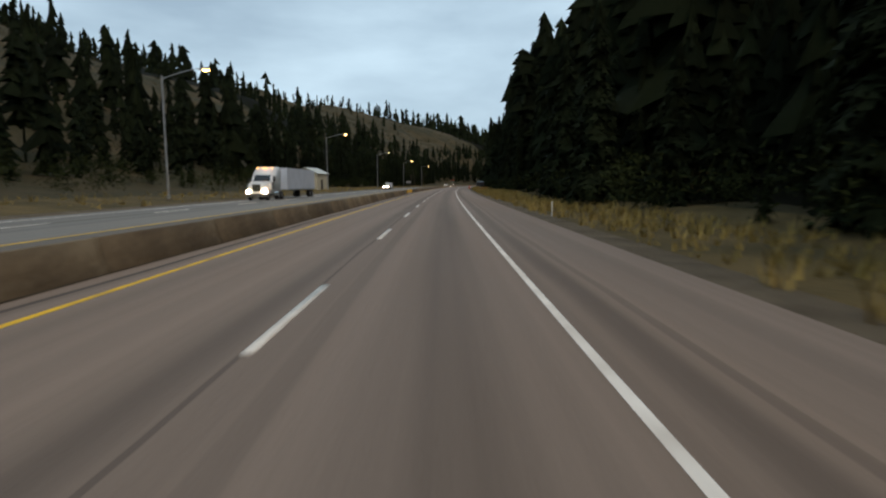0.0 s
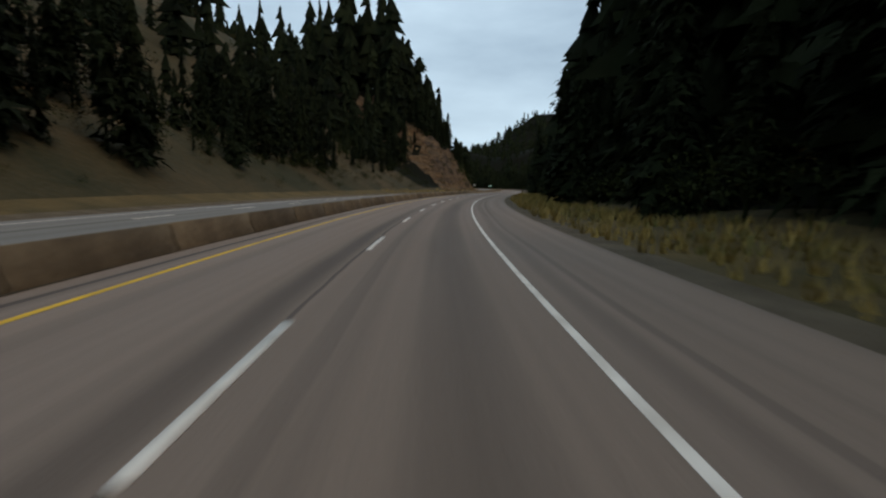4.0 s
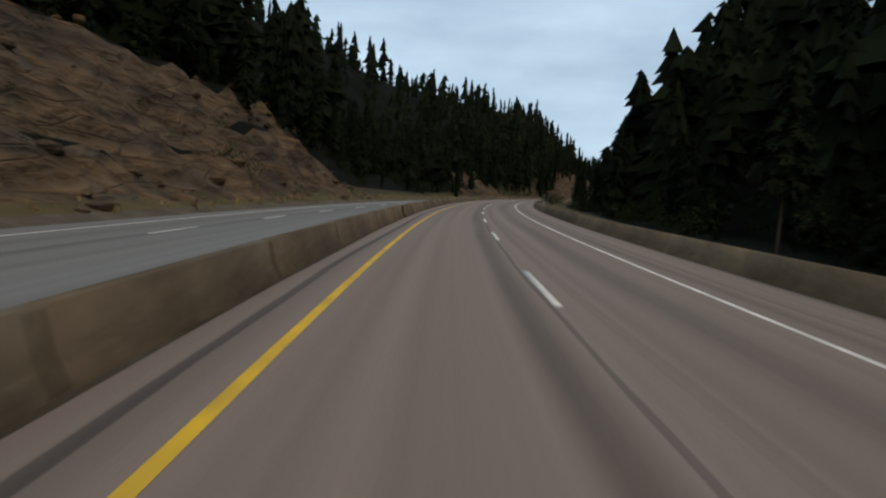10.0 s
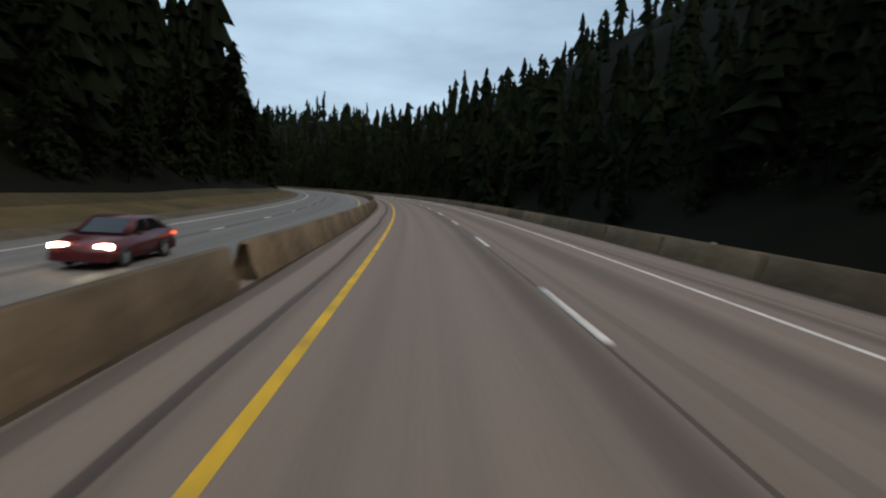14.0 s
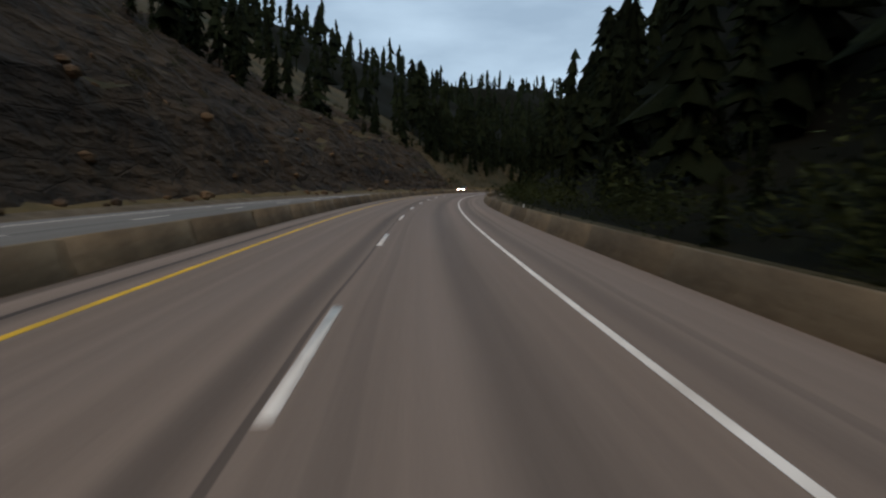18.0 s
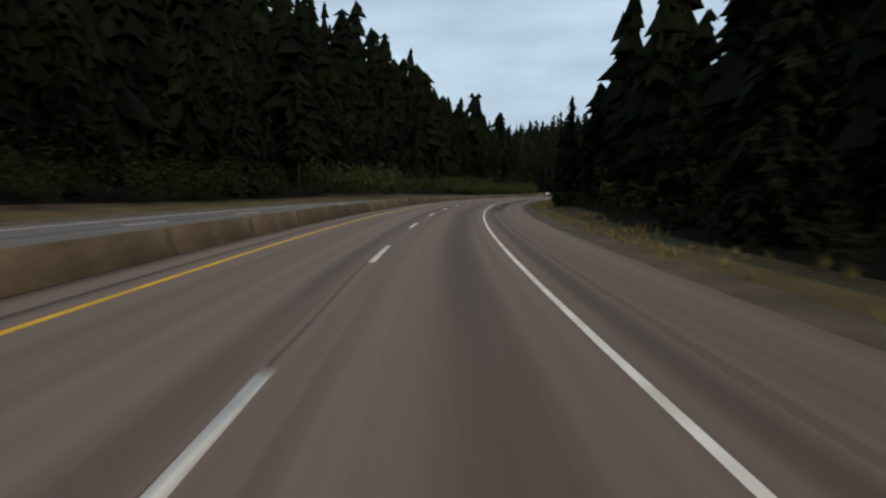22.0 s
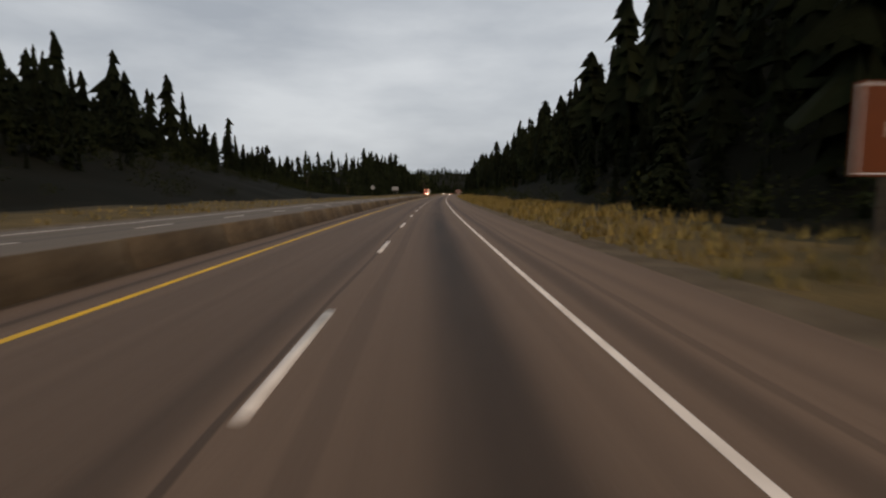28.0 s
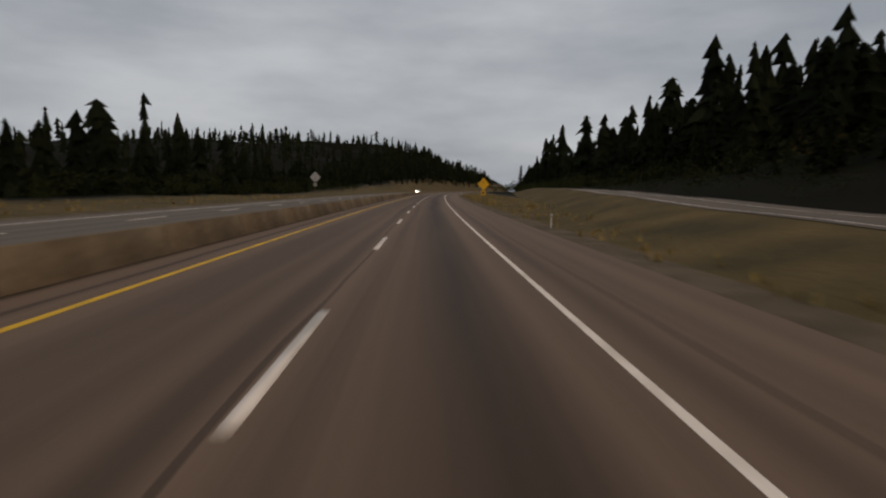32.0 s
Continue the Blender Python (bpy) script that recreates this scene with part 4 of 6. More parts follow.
def bushes(side, zones, seed):
    """Spots for shrubs: zones of (t0, t1, number, nearest u, farthest u, smallest, largest)."""
    r = np.random.RandomState(seed)
    out = []
    for t0, t1, n, u0, u1, h0, h1 in zones:
        s = r.uniform(float(stn(t0)), float(stn(t1)), n)
        u = r.uniform(u0, u1, n)
        x, y, z = on_ground(side, s, u)
        out.append(np.stack([x, y, z - .15, r.uniform(h0, h1, n), r.uniform(.8, 1.4, n), r.uniform(0, 6.28, n)], -1))
    return np.concatenate(out)


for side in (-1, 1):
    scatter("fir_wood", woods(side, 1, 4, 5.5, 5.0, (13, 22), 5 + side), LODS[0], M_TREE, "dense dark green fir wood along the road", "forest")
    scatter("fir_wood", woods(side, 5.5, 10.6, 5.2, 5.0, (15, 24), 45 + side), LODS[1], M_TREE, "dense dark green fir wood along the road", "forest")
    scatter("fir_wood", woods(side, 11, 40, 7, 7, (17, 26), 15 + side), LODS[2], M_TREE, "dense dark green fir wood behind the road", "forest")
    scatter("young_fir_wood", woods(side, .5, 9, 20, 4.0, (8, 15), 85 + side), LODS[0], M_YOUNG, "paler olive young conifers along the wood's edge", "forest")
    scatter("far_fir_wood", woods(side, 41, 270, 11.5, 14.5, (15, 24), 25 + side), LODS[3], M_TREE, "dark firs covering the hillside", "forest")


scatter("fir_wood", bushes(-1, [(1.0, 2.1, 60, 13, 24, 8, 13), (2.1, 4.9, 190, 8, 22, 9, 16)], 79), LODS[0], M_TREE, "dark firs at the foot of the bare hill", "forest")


# ---- tools for things ----
def thing(name, label, category, group=""):
    return tagged(new(name), label, category, group)


def part(name, bm, material, parent, label="", smooth=False):
    """Links a bmesh as one mesh object under a thing or a part."""
    me = bpy.data.meshes.new(name)
    bmesh.ops.recalc_face_normals(bm, faces=bm.faces)
    if smooth:
        for f in bm.faces:
            f.smooth = True
    bm.to_mesh(me)
    bm.free()
    me.materials.append(material)
    ob = new(name, me)
    ob.parent = parent
    return tagged(ob, label)


def box(x, y, z, sx, sy, sz, bevel=.02, bm=None, turn=None):
    """A bevelled box centred at x, y, z."""
    bm = bm or bmesh.new()
    r = bmesh.ops.create_cube(bm, size=1, matrix=Matrix.LocRotScale((x, y, z), turn, (sx, sy, sz)))
    if bevel:
        bmesh.ops.bevel(bm, geom=list({e for v in r["verts"] for e in v.link_edges}), offset=min(bevel, sx * .3, sy * .3, sz * .3), segments=2, affect="EDGES")
    return bm


def rod(a, b, r0, r1=None, seg=10, bm=None):
    """A tapered rod from a to b."""
    bm = bm or bmesh.new()
    a, b = Vector(a), Vector(b)
    m = Matrix.Translation((a + b) / 2) @ (b - a).to_track_quat("Z", "Y").to_matrix().to_4x4()
    bmesh.ops.create_cone(bm, cap_ends=True, segments=seg, radius1=r0, radius2=r0 if r1 is None else r1, depth=(b - a).length, matrix=m)
    return bm


def prism(side, half, bevel=.03, bm=None):
    """A body from a side outline (y, z) and its half width at each height."""
    bm = bm or bmesh.new()
    L = [bm.verts.new((-half(y, z), y, z)) for y, z in side]
    R = [bm.verts.new((half(y, z), y, z)) for y, z in side]
    made = [bm.faces.new(L), bm.faces.new(R[::-1])]
    for i in range(len(side)):
        j = (i + 1) % len(side)
        made.append(bm.faces.new((L[i], R[i], R[j], L[j])))
    if bevel:
        bmesh.ops.bevel(bm, geom=list({e for f in made for e in f.edges}), offset=bevel, segments=2, affect="EDGES", clamp_overlap=True)
    return bm


def plate(pts, thick, bm=None):
    """A thin slab through pts, raised by thick along its normal."""
    bm = bm or bmesh.new()
    P = [Vector(p) for p in pts]
    n = (P[1] - P[0]).cross(P[2] - P[0]).normalized() * thick
    A, B = [bm.verts.new(p) for p in P], [bm.verts.new(p + n) for p in P]
    bm.faces.new(A[::-1])
    bm.faces.new(B)
    for i in range(len(P)):
        j = (i + 1) % len(P)
        bm.faces.new((A[i], A[j], B[j], B[i]))
    return bm


def words(text, size, material, parent, m, name="lettering"):
    """Raised lettering as a mesh, centred on the pose m."""
    cu = bpy.data.curves.new(name, "FONT")
    cu.offset = size * .022
    cu.body, cu.size, cu.extrude, cu.align_x, cu.align_y = text, size, .004, "CENTER", "CENTER"
    tmp = new(name, cu)
    me = bpy.data.meshes.new_from_object(tmp)
    bpy.data.objects.remove(tmp)
    me.materials.clear()
    me.materials.append(material)
    ob = new(name, me)
    ob.parent = parent
    ob.matrix_basis = m
    return ob


M_GEL = mat("white_gelcoat", (.74, .72, .68), .35, vary=(.66, .63, .58), scale=.8)
M_GLASS = mat("tinted_glass", (.012, .013, .015), .08)
# Rear pane: the reflection in the glass is painted as a brownish base colour.
M_SKYPANE = mat("reflection_toned_pane", (.075, .06, .052), .12, vary=(.05, .042, .038), scale=2)
# Gelcoat of the lower rear: beige, with warm light put into the colour.
M_LITGEL = mat("warm_lit_beige_gelcoat", (.60, .50, .34), .4, vary=(.52, .43, .30), scale=.8)
M_BLACK = mat("black_trim", (.015, .015, .016), .6)
M_TYRE = mat("tyre_rubber", (.018, .018, .018), .85, vary=(.03, .028, .026), scale=8)
M_RIM = mat("alloy_wheel", (.55, .55, .54), .35, .9)
M_CHROME = mat("chrome", (.7, .7, .7), .15, 1.0)
M_DECAL = mat("dark_decal", (.03, .035, .045), .5)
M_RED = mat("tail_lamp_lens", (.5, .02, .015), .3, emit=(1, .16, .05), power=1.3)
M_LIT = mat("clearance_lamp", (.9, .6, .35), .3, emit=(1, .62, .30), power=9)
M_HEAD = mat("headlamp", (.9, .88, .8), .2, emit=(1, .80, .48), power=130)
M_AMBER = mat("amber_lamp", (.8, .35, .04), .3, emit=(1, .42, .05), power=7)
M_PLATE = mat("pale_plate", (.55, .55, .5), .5)
M_SILVER = mat("silver_car_paint", (.42, .43, .44), .28, .75, vary=(.36, .37, .38), scale=3)
M_NAVY = mat("dark_car_paint", (.025, .027, .04), .25, .3)
M_MAROON = mat("dark_red_car_paint", (.10, .02, .02), .3, .2)
M_REDCAB = mat("red_truck_paint", (.30, .03, .02), .35, .1)
M_PALEPAINT = mat("white_car_paint", (.68, .68, .67), .3)
M_TRAILER = mat("white_trailer_panels", (.60, .62, .66), .45, vary=(.50, .52, .55), scale=.6)
M_BROWN = mat("brown_sign_sheeting", (.20, .05, .012), .5, vary=(.16, .04, .010), scale=2)
M_GREEN = mat("green_sign_sheeting", (.01, .13, .055), .5, vary=(.012, .11, .05), scale=2)
M_DIAMOND = mat("yellow_sign_sheeting", (.80, .42, .01), .5, vary=(.72, .38, .015), scale=2)
M_SIGNWHITE = mat("white_sign_legend", (.80, .79, .74), .5)
M_SIGNBACK = mat("bare_aluminium", (.46, .45, .42), .5, .4, vary=(.36, .35, .32), scale=3)
M_ORANGE = mat("orange_plastic", (.80, .11, .01), .5, vary=(.68, .10, .015), scale=3)
M_FLAG = mat("fluorescent_orange_cloth", (.95, .13, .03), .8)
M_REFLECT = mat("white_reflective_band", (.80, .78, .74), .4)
M_PLASTER = mat("cream_painted_panels", (.56, .48, .33), .8, vary=(.47, .40, .28), scale=.8, bump=.1)
M_DOORW = mat("white_roller_door", (.74, .71, .62), .6, vary=(.66, .62, .54), scale=1.2)
M_ROOFM = mat("pale_metal_roof", (.58, .55, .46), .5, .2, vary=(.48, .45, .38), scale=1)
M_SODIUM = mat("sodium_lamp_glass", (1, .7, .3), .3, emit=(1, .55, .16), power=16)


# ---- vehicles (rear at y = 0, front towards +y, wheels on z = 0) ----
def wheel(car, x, y, r, w, rim=M_RIM):
    """A wheel with tyre and rim under a car."""
    e = new("wheel")
    e.parent = car
    bm = bmesh.new()
    n = 20
    prof = [(-.5, .62), (-.5, .93), (-.36, 1), (.36, 1), (.5, .93), (.5, .62)]
    rings = [[bm.verts.new((x + p * w, y + r * k * math.cos(a), r + r * k * math.sin(a))) for p, k in prof] for a in [2 * math.pi * i / n for i in range(n)]]
    for i in range(n):
        for j in range(5):
            bm.faces.new((rings[i][j], rings[(i + 1) % n][j], rings[(i + 1) % n][j + 1], rings[i][j + 1]))
    part("tyre", bm, M_TYRE, e, smooth=True)
    bm = bmesh.new()
    side = 1 if x > 0 else -1
    rod((x - w * .3, y, r), (x + w * .3, y, r), r * .62, seg=n, bm=bm)
    for i in range(5):
        a = 2 * math.pi * i / 5
        box(x + side * w * .38, y + math.cos(a) * r * .32, r + math.sin(a) * r * .32, .03, r * .16, r * .5, .01, bm, Euler((a - math.pi / 2, 0, 0)).to_quaternion())
    rod((x + side * w * .3, y, r), (x + side * w * .46, y, r), r * .16, seg=10, bm=bm)
    part("rim", bm, rim, e)


def sedan(label, paint, m, lit_front=False, dipped=False, length=4.5, high=1.45, cat="car", hatch=False, group=""):
    """A passenger car: body, glass, lamps, wheels, bumpers, mirrors."""
    car = thing("car", label, cat, group)
    L, H = length, high
    W = .87

    def half(y, z):
        k = 1 - max(0, z - .75) * .28 - max(0, .35 - z) * .15
        return W * k * (1 - .10 * max(0, y - L * .86) / (L * .14) - .06 * max(0, L * .08 - y) / (L * .08))
    rear = [(.02, .38), (.0, .62), (.10, .95), (.18, 1.0)] if not hatch else [(.02, .38), (.0, .62), (.06, 1.0)]
    body = rear + [(L * .22, 1.02), (L * .62, .97), (L * .80, .90), (L * .95, .76), (L * .995, .62), (L, .40), (L * .97, .24), (L * .03, .24)]
    part("body", prism(body, half, .035), paint, car, smooth=True)
    roof = [(L * .06 if hatch else L * .12, 1.0), (L * (.12 if hatch else .27), H - .07), (L * (.20 if hatch else .33), H), (L * .52, H), (L * .58, H - .05), (L * .74, .95)]
    part("cabin", prism(roof, half, .03), paint, car, smooth=True)
    for s in (-1, 1):
        def sp(y, z):
            return (s * (half(y, z) + .004), y, z)
        a = [sp(L * .47, 1.02), sp(L * .69, .99), sp(L * .585, H - .10), sp(L * .47, H - .06)]
        b = [sp(L * (.14 if hatch else .25), 1.04), sp(L * .45, 1.02), sp(L * .45, H - .06), sp(L * (.19 if hatch else .325), H - .08)]
        for q in (a, b):
            part("side_window", plate(q if s > 0 else q[::-1], .006), M_GLASS, car, "dark tinted window")
        part("mirror", box(s * (W + .10), L * .66, .98, .17, .10, .12, .03), paint, car)
        tail = part("tail_lamp", prism([(-.012, .72), (-.02, .80), (.03, .88), (.26, .87), (.30, .80), (.12, .73)], lambda y, z: .17, .02), M_RED, car, "lit red tail lamp wrapped round the corner")
        tail.location.x = s * (W - .175)
        part("brake_lens", box(s * .10, .01, .80, .13, .08, .09, .03), M_LIT, tail, "bright lit lens")
        part("plate_lamp", box(s * .15, -.012, .83, .14, .03, .035, .008), M_LIT, car, "lit plate lamp")
        part("headlamp", box(s * (W - .25), L * .965, .66, .40, .16, .19, .04), M_LIT if dipped else M_HEAD if lit_front else M_CHROME, car, "lit headlamp" if lit_front else "")
        for y in (L * .195, L * .79):
            wheel(car, s * (W - .09), y, .315, .2)
    k0, k1 = (roof[0], roof[1])
    bk = [(-.6, k0[0] - .012, k0[1] + .05), (.6, k0[0] - .012, k0[1] + .05), (.5, k1[0] - .02, k1[1] - .02), (-.5, k1[0] - .02, k1[1] - .02)]
    part("rear_window", plate(bk, .008), M_GLASS, car, "dark rear window")
    fr = [(.62, L * .735, .99), (-.62, L * .735, .99), (-.52, L * .588, H - .07), (.52, L * .588, H - .07)]
    part("windscreen", plate(fr, .012), M_GLASS, car)
    part("rear_bumper", prism([(-.05, .26), (-.06, .50), (0, .58), (.16, .58), (.16, .26)], lambda y, z: W - .03, .02), paint, car)
    part("front_bumper", prism([(L - .16, .22), (L - .16, .52), (L + .02, .50), (L + .05, .26)], lambda y, z: W - .06, .02), paint, car)
    part("number_plate", box(0, -.01, .72, .32, .02, .16, .004), M_PLATE, car, "pale plate with a dark bar")
    part("plate_bar", box(0, -.024, .72, .24, .008, .07, 0), M_BLACK, car)
    part("lid_seam", box(0, -.004, .665, 1.25, .012, .012, 0), M_BLACK, car, "dark gap under the boot lid")
    part("trim_strip", box(0, -.012, .875, .62, .02, .035, .01), M_CHROME, car, "chrome strip over the plate")
    part("exhaust", rod((.45, -.03, .27), (.45, .25, .27), .03), M_CHROME, car)
    if not hatch:
        part("spoiler", box(0, .16, 1.06, 1.25, .16, .025, .01), M_BLACK, car, "dark boot-lid spoiler")
    car.matrix_basis = m
    return car


def facing(s, q, z=0.0):
    """A pose for oncoming traffic: its front looks back along the road."""
    return stand(s, q, z, 180)


def motorhome(m):
    """A class C motorhome with overcab bunk, ladder, decals and lamps."""
    rv = thing("motorhome", "white motorhome with dark swoosh decals and lit lamps", "motorhome")
    W = 1.22
    body = [(0, .52), (0, 3.32), (.06, 3.38), (6.0, 3.38), (8.0, 3.20), (8.35, 2.85), (8.2, 2.12), (6.95, 2.02), (6.9, .52)]
    part("body", prism(body, lambda y, z: W, .045), M_GEL, rv)
    cab = [(6.86, .55), (6.86, 2.05), (7.45, 2.04), (8.05, 1.45), (9.0, 1.30), (9.12, 1.0), (9.14, .5), (9.0, .42), (6.9, .42)]
    part("cab", prism(cab, lambda y, z: 1.0 - .1 * max(0, z - 1.2) - .05 * max(0, y - 8.2), .05), M_GEL, rv, smooth=True)
    part("windscreen", plate([(.82, 8.02, 1.50), (-.82, 8.02, 1.50), (-.78, 7.50, 2.02), (.78, 7.50, 2.02)], .02), M_GLASS, rv)
    for s in (-1, 1):
        part("cab_window", plate([(s * 1.0, 7.0, 1.45), (s * .985, 7.85, 1.45), (s * .945, 7.45, 1.95), (s * .945, 7.0, 1.97)][::s], .012), M_GLASS, rv)
        part("mirror", box(s * 1.28, 7.75, 1.55, .1, .16, .34, .03), M_BLACK, rv)
        for y0, y1, z0, z1 in ((1.2, 2.0, 1.75, 2.85), (4.3, 5.1, 1.85, 2.7), (5.45, 6.1, 1.9, 2.7)):
            part("side_window", box(s * (W + .008), (y0 + y1) / 2, (z0 + z1) / 2, .03, y1 - y0, z1 - z0, .012), M_GLASS, rv, "dark side window")
        part("bunk_window", box(s * (W + .006), 7.55, 2.75, .02, .45, .4, .01), M_GLASS, rv)
        for pts in ([(2.6, 1.5), (1.0, 2.05), (1.5, 1.6), (3.9, .95)], [(4.2, 1.3), (2.9, 2.1), (3.3, 1.75), (4.9, .95)], [(5.0, 1.3), (3.9, 2.35), (4.2, 1.85), (5.6, .95)], [(3.2, 2.4), (2.2, 3.2), (1.9, 3.25), (2.9, 2.45)], [(4.2, 2.7), (3.6, 3.25), (3.45, 3.25), (4.0, 2.7)]):
            q = [(s * (W + .003), y, z) for y, z in pts]
            part("swoosh_decal", plate(q if s < 0 else q[::-1], .004), M_DECAL, rv, "dark grey swoosh decal")
        tail = part("tail_lamp", box(s * .97, -.02, 1.20, .38, .05, .15, .015), M_RED, rv, "red tail lamp with two bright lenses")
        for e in (-.095, .095):
            part("lamp_lens", rod((s * .97 + e, -.03, 1.20), (s * .97 + e, -.06, 1.20), .062, .05, 14), M_LIT, tail, "bright lit lens")
        part("corner_lamp", rod((s * 1.02, .0, 3.1), (s * 1.02, -.05, 3.1), .062, .05, 14), M_LIT, rv, "lit amber corner lamp")
        part("marker_lamp", box(s * (W + .012), .35, .72, .03, .12, .07, .008), M_AMBER, rv, "lit amber marker")
        wheel(rv, s * 1.0, 2.3, .39, .32)
        wheel(rv, s * .92, 8.05, .39, .24)
        part("headlamp", box(s * .78, 9.1, .95, .3, .08, .2, .03), M_CHROME, rv)
        part("turn_lamp", box(s * .95, 9.05, .85, .1, .12, .12, .02), M_AMBER, rv, "lit amber turn lamp")
    for x in (-.28, 0, .28):
        part("clearance_lamp", rod((x, .0, 3.14), (x, -.05, 3.14), .058, .046, 14), M_LIT, rv, "lit amber clearance lamp")
    pane = part("rear_window", box(0, -.012, 2.38, 1.34, .04, .68, .015), M_BLACK, rv, "dark tinted rear window in a black frame")
    # This inner pane carries the painted reflection; no blinds hang behind it.
    part("pane", box(0, -.036, 2.38, 1.22, .012, .56, .005), M_SKYPANE, pane, "rear glass with its reflection painted in as brownish grey")
    # Lower rear panel; its warm lit look comes from the beige colour.
    part("lower_panel", box(0, -.012, .86, 2.36, .02, .34, .008), M_LITGEL, rv, "beige lower rear panel with its warm lit look painted in")
    for x in (-.45, .5):
        part("step_slot", box(x, -.165, .56, .22, .01, .04, .004), M_BLACK, rv)
    part("maker_bar", box(.02, -.008, 1.82, .95, .02, .12, .004), M_DECAL, rv, "plain dark bar")
    part("swoosh_decal", plate([(-.62, -.004, 1.72), (.35, -.004, 1.40), (.95, -.004, 1.62), (.3, -.004, 1.48)], .004), M_DECAL, rv, "dark grey swoosh decal")
    part("bumper", box(0, -.06, .58, 2.42, .2, .22, .03), M_GEL, rv)
    part("number_plate", box(-.98, -.03, .98, .32, .02, .16, .004), M_PLATE, rv, "pale plate")
    bm = bmesh.new()
    for x in (.78, 1.08):
        rod((x, -.12, .9), (x, -.12, 3.45), .018, bm=bm)
        rod((x, -.12, 3.45), (x, .35, 3.52), .018, bm=bm)
        rod((x, .35, 3.52), (x, .42, 3.36), .018, bm=bm)
    for k in range(8):
        rod((.78, -.12, 1.0 + k * .32), (1.08, -.12, 1.0 + k * .32), .014, bm=bm)
    part("ladder", bm, M_CHROME, rv, "tubular roof ladder")
    part("air_conditioner", box(0, 2.6, 3.5, .75, 1.0, .26, .06), M_GEL, rv)
    part("roof_vent", box(0, 4.7, 3.44, .5, .5, .14, .04), M_GEL, rv)
    rv.matrix_basis = m
    return rv


def semi(m, paint, cargo, label, long=14.6):
    """A tractor with sleeper and a box trailer, front towards +y."""
    tr = thing("semi_truck", label, "truck")
    part("trailer_box", box(0, long / 2, 2.55, 2.55, long, 2.75, .05), cargo, tr, "ribbed pale trailer box")
    for s in (-1, 1):
        bm = bmesh.new()
        for k in range(int(long / 1.2)):
            box(s * 1.285, .6 + k * 1.2, 2.55, .02, .06, 2.6, 0, bm)
        part("trailer_ribs", bm, cargo, tr)
        part("side_rail", box(s * 1.27, long / 2, 1.12, .06, long, .14, .01), M_STEEL, tr)
        for y in (1.4, 2.7, long + 2.2, long + 3.5):
            wheel(tr, s * .98, y, .5, .5)
        wheel(tr, s * 1.0, long + 7.3, .5, .3)
        part("headlamp", box(s * .98, long + 8.05, 1.05, .34, .14, .24, .04), M_HEAD, tr, "lit headlamp")
        part("mirror", box(s * 1.42, long + 6.2, 2.3, .12, .14, .55, .03), M_BLACK, tr)
        part("fuel_tank", rod((s * 1.0, long + 3.9, .75), (s * 1.0, long + 5.6, .75), .32, seg=16), M_CHROME, tr)
        part("fender", prism([(long + 6.6, .75), (long + 6.8, 1.12), (long + 7.8, 1.12), (long + 8.1, .75)], lambda y, z: 1.2, .05), paint, tr) if s > 0 else None
    cab = [(long + 2.6, 1.0), (long + 2.5, 3.75), (long + 3.2, 3.95), (long + 4.6, 3.75), (long + 5.6, 2.95), (long + 6.1, 2.15), (long + 7.9, 1.85), (long + 8.05, 1.6), (long + 8.05, .95), (long + 6.2, .8)]
    part("cab", prism(cab, lambda y, z: 1.2 - .2 * max(0, (y - long - 6) / 2), .07), paint, tr, smooth=True)
    part("windscreen", plate([(.98, long + 6.08, 2.2), (-.98, long + 6.08, 2.2), (-.92, long + 5.62, 2.92), (.92, long + 5.62, 2.92)], .03), M_GLASS, tr)
    for s in (-1, 1):
        part("door_window", box(s * 1.205, long + 5.25, 2.5, .03, .8, .6, .01), M_GLASS, tr)
        part("air_cleaner", rod((s * 1.3, long + 6.3, 1.3), (s * 1.3, long + 6.3, 2.1), .16, seg=14), M_CHROME, tr)
    part("grille", box(0, long + 8.06, 1.45, .95, .08, .8, .03), M_CHROME, tr, "chrome grille")
    part("bumper", box(0, long + 8.15, .6, 2.45, .2, .4, .05), M_CHROME, tr)
    for x in (-.9, -.3, 0, .3, .9):
        part("roof_lamp", box(x, long + 4.75, 3.80, .14, .12, .08, .02), M_AMBER, tr, "lit amber roof lamp")
    tr.matrix_basis = m
    return tr


